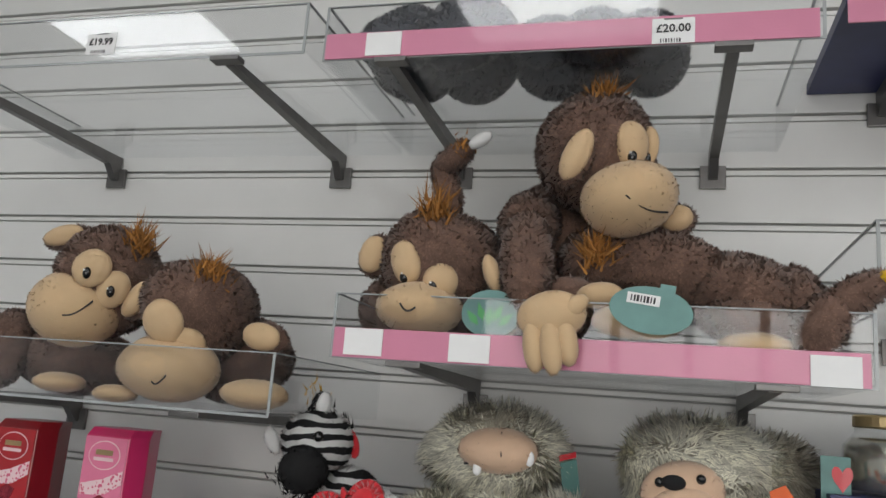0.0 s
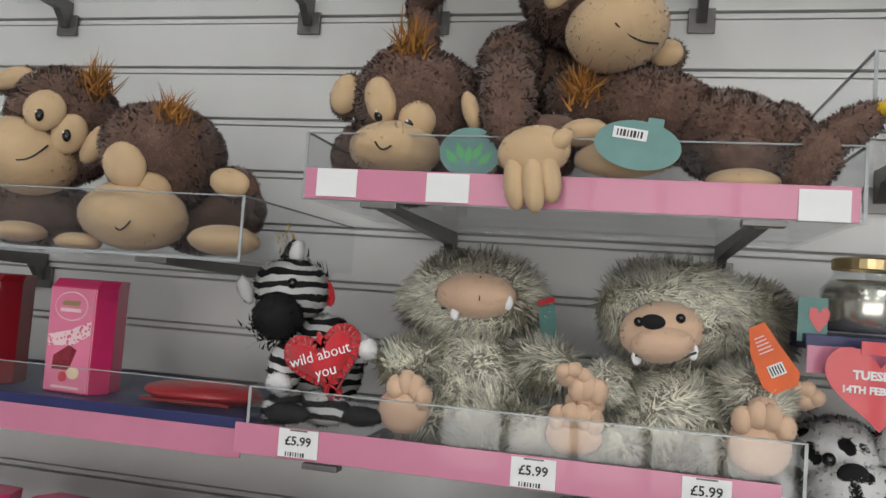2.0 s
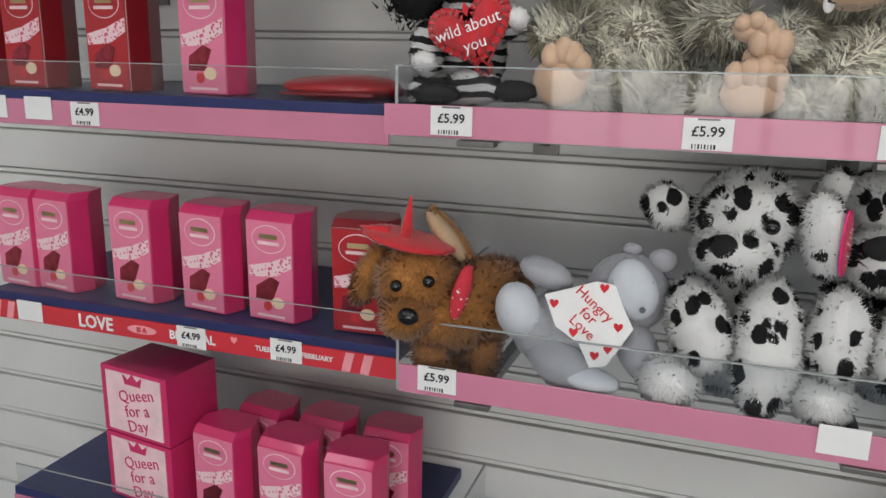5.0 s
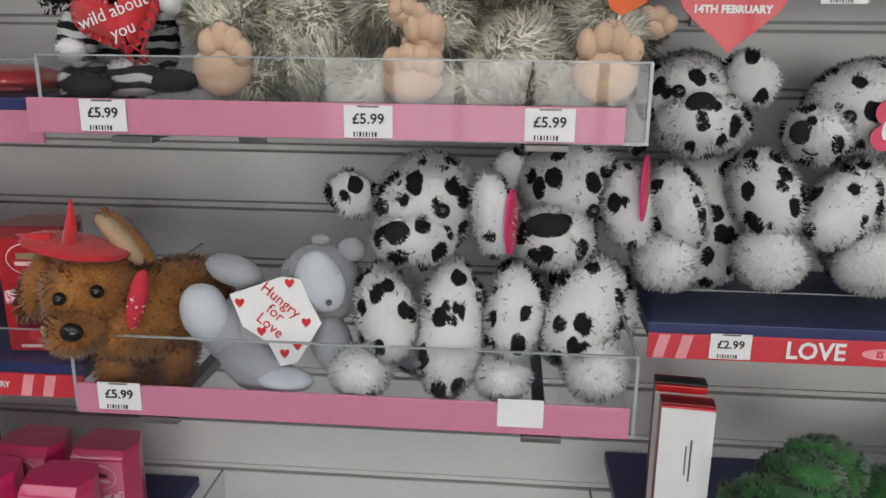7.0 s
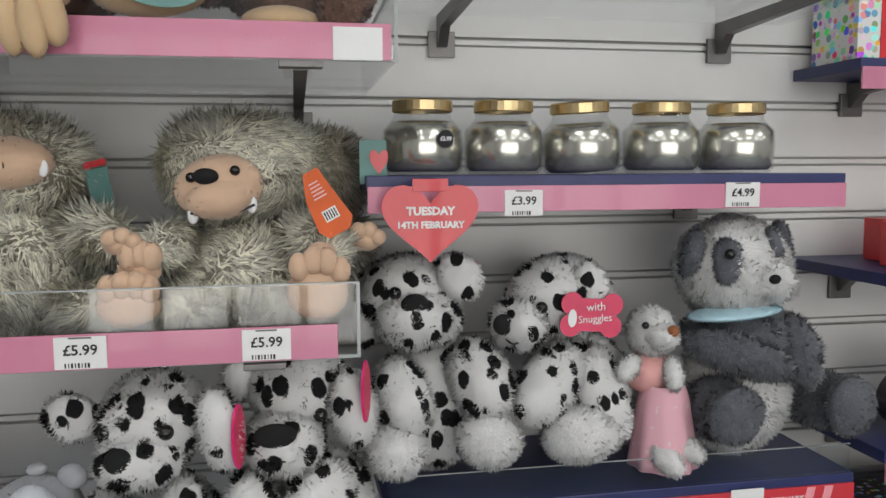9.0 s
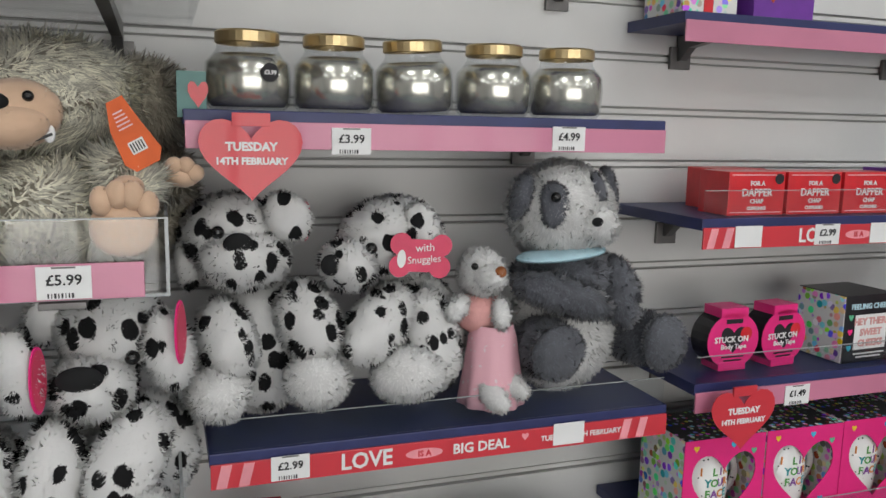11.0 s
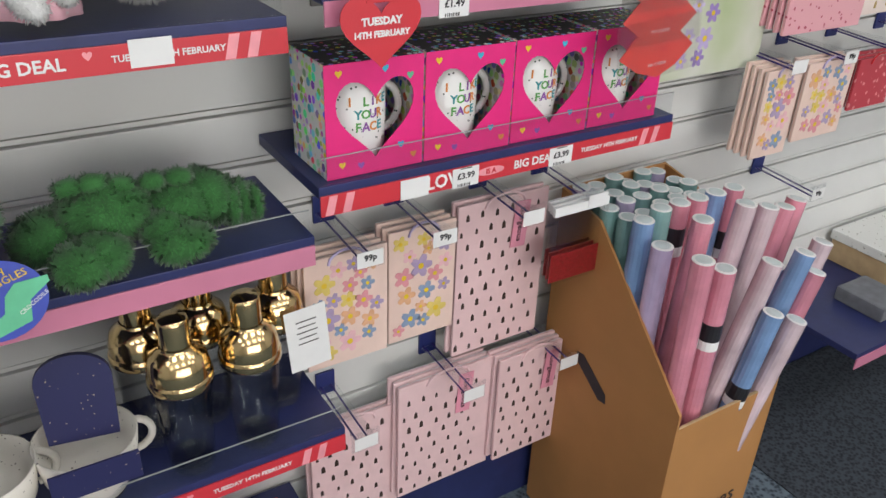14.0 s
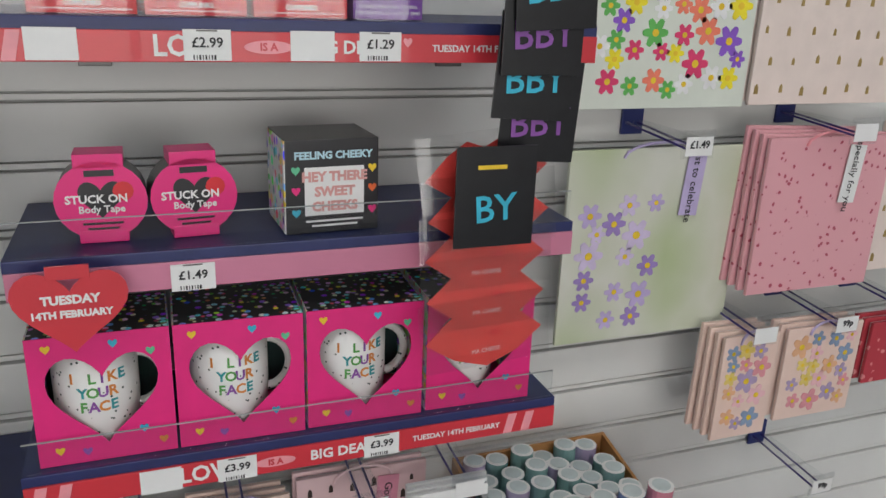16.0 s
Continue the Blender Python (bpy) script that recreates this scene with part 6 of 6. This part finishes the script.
bag("small cream gift bag with pastel blossom print", 1.89, 2.035, 0.812, 0.965, 1.12, BAG_SMALL, 3, handle=LILAC)
bag("small red gift bag with heart print", 2.07, 2.20, 0.845, 0.95, 1.13, GIFT_RED, 3, handle=FELT)
bag("small red gift bag with heart print", 2.22, 2.37, 0.85, 0.95, 1.13, GIFT_RED, 3, handle=FELT)
bag("small red gift bag with heart print", 2.39, 2.55, 0.85, 0.95, 1.13, GIFT_RED, 2, handle=FELT)
for x, z, t in ((0.965, 0.825, "99p"), (1.085, 0.827, "99p"), (1.245, 0.822, ""), (1.375, 0.822, ""), (0.955, 0.5, ""), (1.155, 0.515, ""), (1.36, 0.505, ""),
                (1.66, 1.262, "£1.49"), (1.93, 1.272, ""), (2.16, 1.28, ""), (1.82, 0.985, ""), (1.97, 0.985, "99p"), (2.13, 0.985, ""), (2.3, 0.985, "79p"), (2.45, 0.985, ""), (1.99, 0.70, "99p")):
    hook(x, z, t)
for k in range(3):
    sa = thing("confetti_sachet", "clear sachet of red glitter confetti on hook", "sachet", (1.345 + 0.004 * k, 1.095 + 0.012 * k, 0.675), "confetti sachets")
    part("film_pouch", block(-0.058, 0.058, 0, 0.004, 0, 0.125, 0.001), FILM, sa)
    part("glitter", block(-0.053, 0.053, 0.0008, 0.0032, 0.004, 0.055, 0.001), COPPER_SEQUIN, sa)
    part("header_card", block(-0.056, 0.056, -0.001, 0.005, 0.126, 0.142, 0.0005), PAPER, sa)

ct = thing("wrap_carton", "tall brown cardboard display carton with cut-down front", "carton", (1.392, 0.865, FLOOR))
cw, cd, back_h, front_h = 0.248, 0.335, 0.73, 0.468
for x in (0, cw - 0.005):
    bm = plate([(0, 0), (cd, 0), (cd, back_h), (cd - 0.10, back_h - 0.02), (0.0, front_h)], 0, 0.005)
    bm.transform(Matrix(((0, 1, 0, x), (1, 0, 0, 0), (0, 0, 1, 0), (0, 0, 0, 1))))
    bmesh.ops.recalc_face_normals(bm, faces=bm.faces[:])
    sd = part("side_panel", bm, KRAFT, ct)
    if x == 0:
        # Uncut panel: a black plate paints the shade inside the hand hole.
        bm = plate([(-0.04, -0.013), (0.04, -0.013), (0.053, 0), (0.04, 0.013), (-0.04, 0.013), (-0.053, 0)], 0, 0.001)
        o = part("hand_hole", bm, INK, sd, "dark plate for the shade inside the hand hole")
        o.matrix_basis = pose(-0.0012, 0.20, 0.41, 0, 0, -90) @ pose(0, 0, 0, 0, 35, 0)
part("front_panel", block(0.0051, cw - 0.0051, 0, 0.005, 0, front_h - 0.03, 0.001), KRAFT, ct)
part("back_panel", block(0.0051, cw - 0.0051, cd - 0.005, cd, 0, back_h, 0.001), KRAFT, ct)
part("floor_panel", block(0.0051, cw - 0.0051, 0.0051, cd - 0.0051, 0.001, 0.006, 0), KRAFT, ct)
part("cut_edge", block(0.0051, cw - 0.0051, 0, 0.005, front_h - 0.0299, front_h - 0.029, 0), KRAFT_EDGE, ct)
o = words("2 metres", 0.05, INK, ct, (0.12, -0.001, 0.20))
part("caption_bar", plate(rect(0.2, 0.012, 0.12, 0.13), -0.001, 0.0006), INK, ct)


def roll(a, b, material, r=0.0165, band=None):
    a, b = Vector(a), Vector(b)
    w = thing("wrap_roll", "holographic gift wrap roll standing in brown carton", "wrapping paper", a, "gift wrap rolls")
    part("paper", rod((0, 0, 0), b - a, r, 18), material, w, smooth=False)
    u = (b - a).normalized()
    part("rim", rod(b - a, b - a + u * 0.0012, r * 0.98, 18), PAPER, w)
    part("core", rod(b - a + u * 0.0013, b - a + u * 0.002, r * 0.72, 14), ROLL_CORE, w)
    if band:
        part("label_band", rod((b - a) * band, (b - a) * (band + 0.045), r * 1.03, 18), BLACK_CARD, w)
        part("label_foot", rod((b - a) * (band - 0.025), (b - a) * band, r * 1.03, 18), PAPER, w)


for i in range(7):
    for j in range(4):
        x = 1.416 + 0.037 * i + 0.006 * (j % 2)
        y = 1.18 - 0.037 * j
        if x < 1.625:
            roll((x, y, FLOOR + 0.007), (x + random.uniform(-0.003, 0.003), y, 0.785 + random.uniform(-0.008, 0.012)), ROLLS[3 if (i + 2 * j) % 5 else 4])
for k, (a, b, m_, bd_) in enumerate((
        ((1.485, 1.03, 0), (1.487, 1.025, 0.725), 1, None), ((1.525, 1.03, 0), (1.528, 1.03, 0.735), 3, None), ((1.565, 1.03, 0), (1.57, 1.03, 0.735), 0, 0.9),
        ((1.605, 1.03, 0), (1.612, 1.03, 0.735), 0, None), ((1.645, 1.03, 0), (1.655, 1.03, 0.735), 1, None), ((1.685, 1.03, 0), (1.70, 1.03, 0.735), 0, 0.85),
        ((1.485, 0.985, 0), (1.488, 0.98, 0.70), 4, None), ((1.53, 0.985, 0), (1.565, 0.975, 0.73), 0, None), ((1.60, 0.985, 0), (1.665, 0.975, 0.735), 2, 0.8),
        ((1.64, 0.985, 0), (1.72, 0.97, 0.72), 2, None), ((1.68, 0.985, 0), (1.765, 0.97, 0.71), 0, None), ((1.70, 0.985, 0), (1.81, 0.98, 0.71), 0, None),
        ((1.495, 0.905, 0.0), (1.487, 0.90, 0.715), 0, None), ((1.535, 0.90, 0.0), (1.535, 0.895, 0.69), 0, 0.82),
        ((1.53, 0.94, 0), (1.66, 0.90, 0.665), 2, None), ((1.56, 0.905, 0), (1.655, 0.872, 0.585), 1, 0.72), ((1.60, 0.905, 0), (1.71, 0.862, 0.56), 2, None),
        ((1.62, 0.94, 0), (1.745, 0.90, 0.66), 1, None), ((1.65, 0.93, 0), (1.775, 0.89, 0.62), 0, 0.7), ((1.68, 0.94, 0), (1.805, 0.91, 0.66), 2, None))):
    roll((1.41 + (a[0] - 1.48) * 0.9, a[1], FLOOR + 0.01), (b[0] - 0.075, b[1], b[2] + 0.075), ROLLS[m_], 0.0175, bd_)

# ---- shakers, cups and boxes on the lower shelves ----
sh = thing("cocktail_shaker", "glass cocktail shaker with polished gold cap", "shaker", (0.694, 1.08, 0.587), "cocktail shakers")
part("glass_body", lathe([(0, 0.002), (0.026, 0), (0.029, 0.004), (0.037, 0.128), (0.037, 0.136), (0.0352, 0.136), (0.0272, 0.012), (0, 0.01)]), GLASS, sh, smooth=True)
part("glass_foot", lathe([(0, 0.0105), (0.0265, 0.0125), (0.0262, 0.016), (0, 0.016)]), GLASS, sh, smooth=True)
part("collar", lathe([(0.0375, 0.134), (0.0405, 0.137), (0.0405, 0.148), (0.0375, 0.151)]), POLISHED, sh, smooth=True)
part("dome", lathe([(0.0385, 0.150), (0.0385, 0.160), (0.034, 0.178), (0.023, 0.187), (0.0205, 0.190), (0.0205, 0.193)]), POLISHED, sh, smooth=True)
part("cap", lathe([(0.0195, 0.192), (0.0185, 0.226), (0.0165, 0.231), (0, 0.232)]), POLISHED, sh, smooth=True)
for x, y in ((0.785, 1.085), (0.665, 1.155), (0.745, 1.165), (0.845, 1.15)):
    copy_thing(sh, pose(x, y, 0.587))
cd_ = thing("product_card", "white card swing label hanging on glass shaker", "label", (0.872, 1.1, 0.713), "", (0, -4, 0))
part("card", plate(rect(0.06, 0.1), 0, 0.001), PAPER, cd_)
for k in range(5):
    part("caption_bar", plate(rect(0.03 - 0.004 * (k % 2), 0.0016, 0, 0.03 - 0.009 * k), -0.0008, 0.0005), STEEL, cd_)
NIGHT = spotted("night_sky_card", (0.02, 0.022, 0.09), (0.5, 0.4, 0.25), 120, 0.1, soft=0.02, rough=0.5)
for cx, ang in ((0.46, -75), (0.575, -10)):
    c = thing("mug_and_band_set", "speckled cream bowl mug with navy star card", "mug", (cx, 1.09, 0.587), "bowl mugs")
    part("bowl", lathe([(0, 0.003), (0.03, 0), (0.036, 0.006), (0.055, 0.045), (0.061, 0.09), (0.0585, 0.09), (0.052, 0.045), (0, 0.012)], 36), SPECKLE, c, smooth=True)
    part("gold_foot", lathe([(0.0305, -0.0003), (0.0365, 0.0055), (0.038, 0.010), (0.0365, 0.011)]), POLISHED, c, smooth=True)
    q = part("star_card", plate([(-0.04, 0.0), (0.04, 0)] + [(0.043 * math.cos(a), 0.082 + 0.033 * math.sin(a)) for a in [math.pi * i / 12 for i in range(13)]], 0, 0.008), NIGHT, c, "navy card with gold stars")
    q.matrix_basis = pose(0, 0.0, 0.085, -8, 0, ang)
    part("card_sleeve", block(-0.05, 0.05, -0.062, -0.058, 0.055, 0.095, 0.001) if ang > -20 else block(-0.035, 0.035, -0.066, -0.02, 0.002, 0.06, 0.001), NIGHT if ang > -20 else SPECKLE, c)
    pts = [(0.056 + 0.024 * math.sin(a), 0.02, 0.052 + 0.024 * math.cos(a)) for a in [math.pi * i / 8 for i in range(9)]]
    bm = tube(pts, 0.005)
    part("handle", bm, SPECKLE, c)
fb = thing("fragrance_box", "white fragrance gift box with clear window and bow", "box", (0.325, 1.07, 0.587), "", (0, 0, -10))
part("carton", block(-0.036, 0.036, 0, 0.06, 0, 0.225, 0.001), PAPER, fb)
part("silver_panel", plate(rect(0.055, 0.07, 0, 0.17), -0.0012, 0.001), SILVER, fb)
part("candle_window", plate(rect(0.055, 0.05, 0, 0.035), -0.0012, 0.001), SILVER_PALE, fb)
for s in (-1, 1):
    bead("bow_loop", SILVER, fb, (0.325 + s * 0.012, 1.063, 0.798), 0.011, (1.2, 0.5, 0.7), (0, s * 25, 0))
for k in range(2):
    wb = thing("card_gift_box", "tall white gift box with red sides and verse", "box", (0.343, 1.058 + 0.04 * k, 0.9), "verse boxes", (0, 0, -6))
    part("carton", block(-0.028, 0.028, 0, 0.03, 0, 0.162 + 0.006 * k, 0.001), BRIGHT_RED, wb)
    part("lid_edge", block(-0.0285, 0.0285, 0.006, 0.024, 0.001, 0.163 + 0.006 * k, 0.0005), BLACK_CARD if k else CHOC_RED_SIDE, wb)
    part("front_panel", plate(rect(0.056, 0.158, 0, 0.081), -0.0012, 0.001), PAPER, wb)
    part("verse_bar", plate(rect(0.002, 0.05, 0.006, 0.1), -0.0016, 0.0005), STEEL, wb)
    part("verse_bar", plate(rect(0.0016, 0.035, 0.001, 0.1), -0.0016, 0.0005), STEEL, wb)
    for a in range(7):
        part("printed_petal", plate(disc(0.004, 0.006, 10, 0.012 * math.cos(a * 0.9), 0.03 + 0.012 * math.sin(a * 0.9)), -0.0016, 0.0004), BLUSH, wb)
nm = thing("navy_mug", "glossy navy china mug on low shelf", "mug", (0.53, 1.09, 0.3115))
part("cup", lathe([(0, 0.002), (0.038, 0), (0.045, 0.02), (0.047, 0.11), (0.0445, 0.11), (0.042, 0.02), (0, 0.012)], 32), mat("navy_glaze", (0.012, 0.02, 0.12), 0.12, coat=0.5), nm, smooth=True)
rm = thing("red_mug_box", "red boxed mug with black trim on low shelf", "box", (0.765, 1.07, 0.3115), "", (0, 0, -6))
part("carton", block(-0.05, 0.05, 0, 0.08, 0, 0.085, 0.001), ORANGE, rm)
part("back_card", block(-0.03, 0.03, 0.03, 0.033, 0.086, 0.135, 0.0005), BLACK_CARD, rm)
part("red_label", plate(rect(0.036, 0.022, 0, 0.118), 0.0285, 0.001), ORANGE, rm)
part("mug_front", lathe([(0, 0.0), (0.035, 0.0), (0.04, 0.07), (0.0, 0.07)]), BRIGHT_RED, rm, smooth=True).location = (0, 0.005, 0.004)
pts = [(0.045 + 0.028 * math.sin(a), 0.01, 0.05 + 0.028 * math.cos(a)) for a in [math.pi * i / 8 for i in range(9)]]
bm = tube(pts, 0.006)
part("handle", bm, BRIGHT_RED, rm)
ts = thing("tissue_parcel", "white spotted tissue parcel with pink bow", "parcel", (0.645, 1.08, 0.3115))
furry("parcel", spotted("spotted_tissue", (0.78, 0.78, 0.76), (0.6, 0.65, 0.62), 90, 0.2), ts, (0.645, 1.09, 0.355), (0.05, 0.04, 0.044), dense=0, lump=0.1)
bead("bow", PALE, ts, (0.665, 1.05, 0.378), 0.01, (1.5, 0.5, 0.8))
wbx = thing("storage_gift_box", "white confetti-dotted lidded box with kraft sides", "box", (2.62, 1.06, 0.3735))
part("base", block(-0.27, 0.25, -0.1, 0.17, 0, 0.06, 0.002), KRAFT_EDGE, wbx)
part("lid", block(-0.275, 0.255, -0.105, 0.175, 0.0605, 0.085, 0.002), spotted("confetti_lid", (0.76, 0.76, 0.73), (0.3, 0.28, 0.24), 75, 0.15), wbx)
bx = thing("dark_pad", "dark grey fabric-covered pad on low shelf", "pad", (2.24, 1.04, 0.3735))
part("pad", block(-0.05, 0.06, -0.06, 0.06, 0, 0.035, 0.006), GREY, bx)
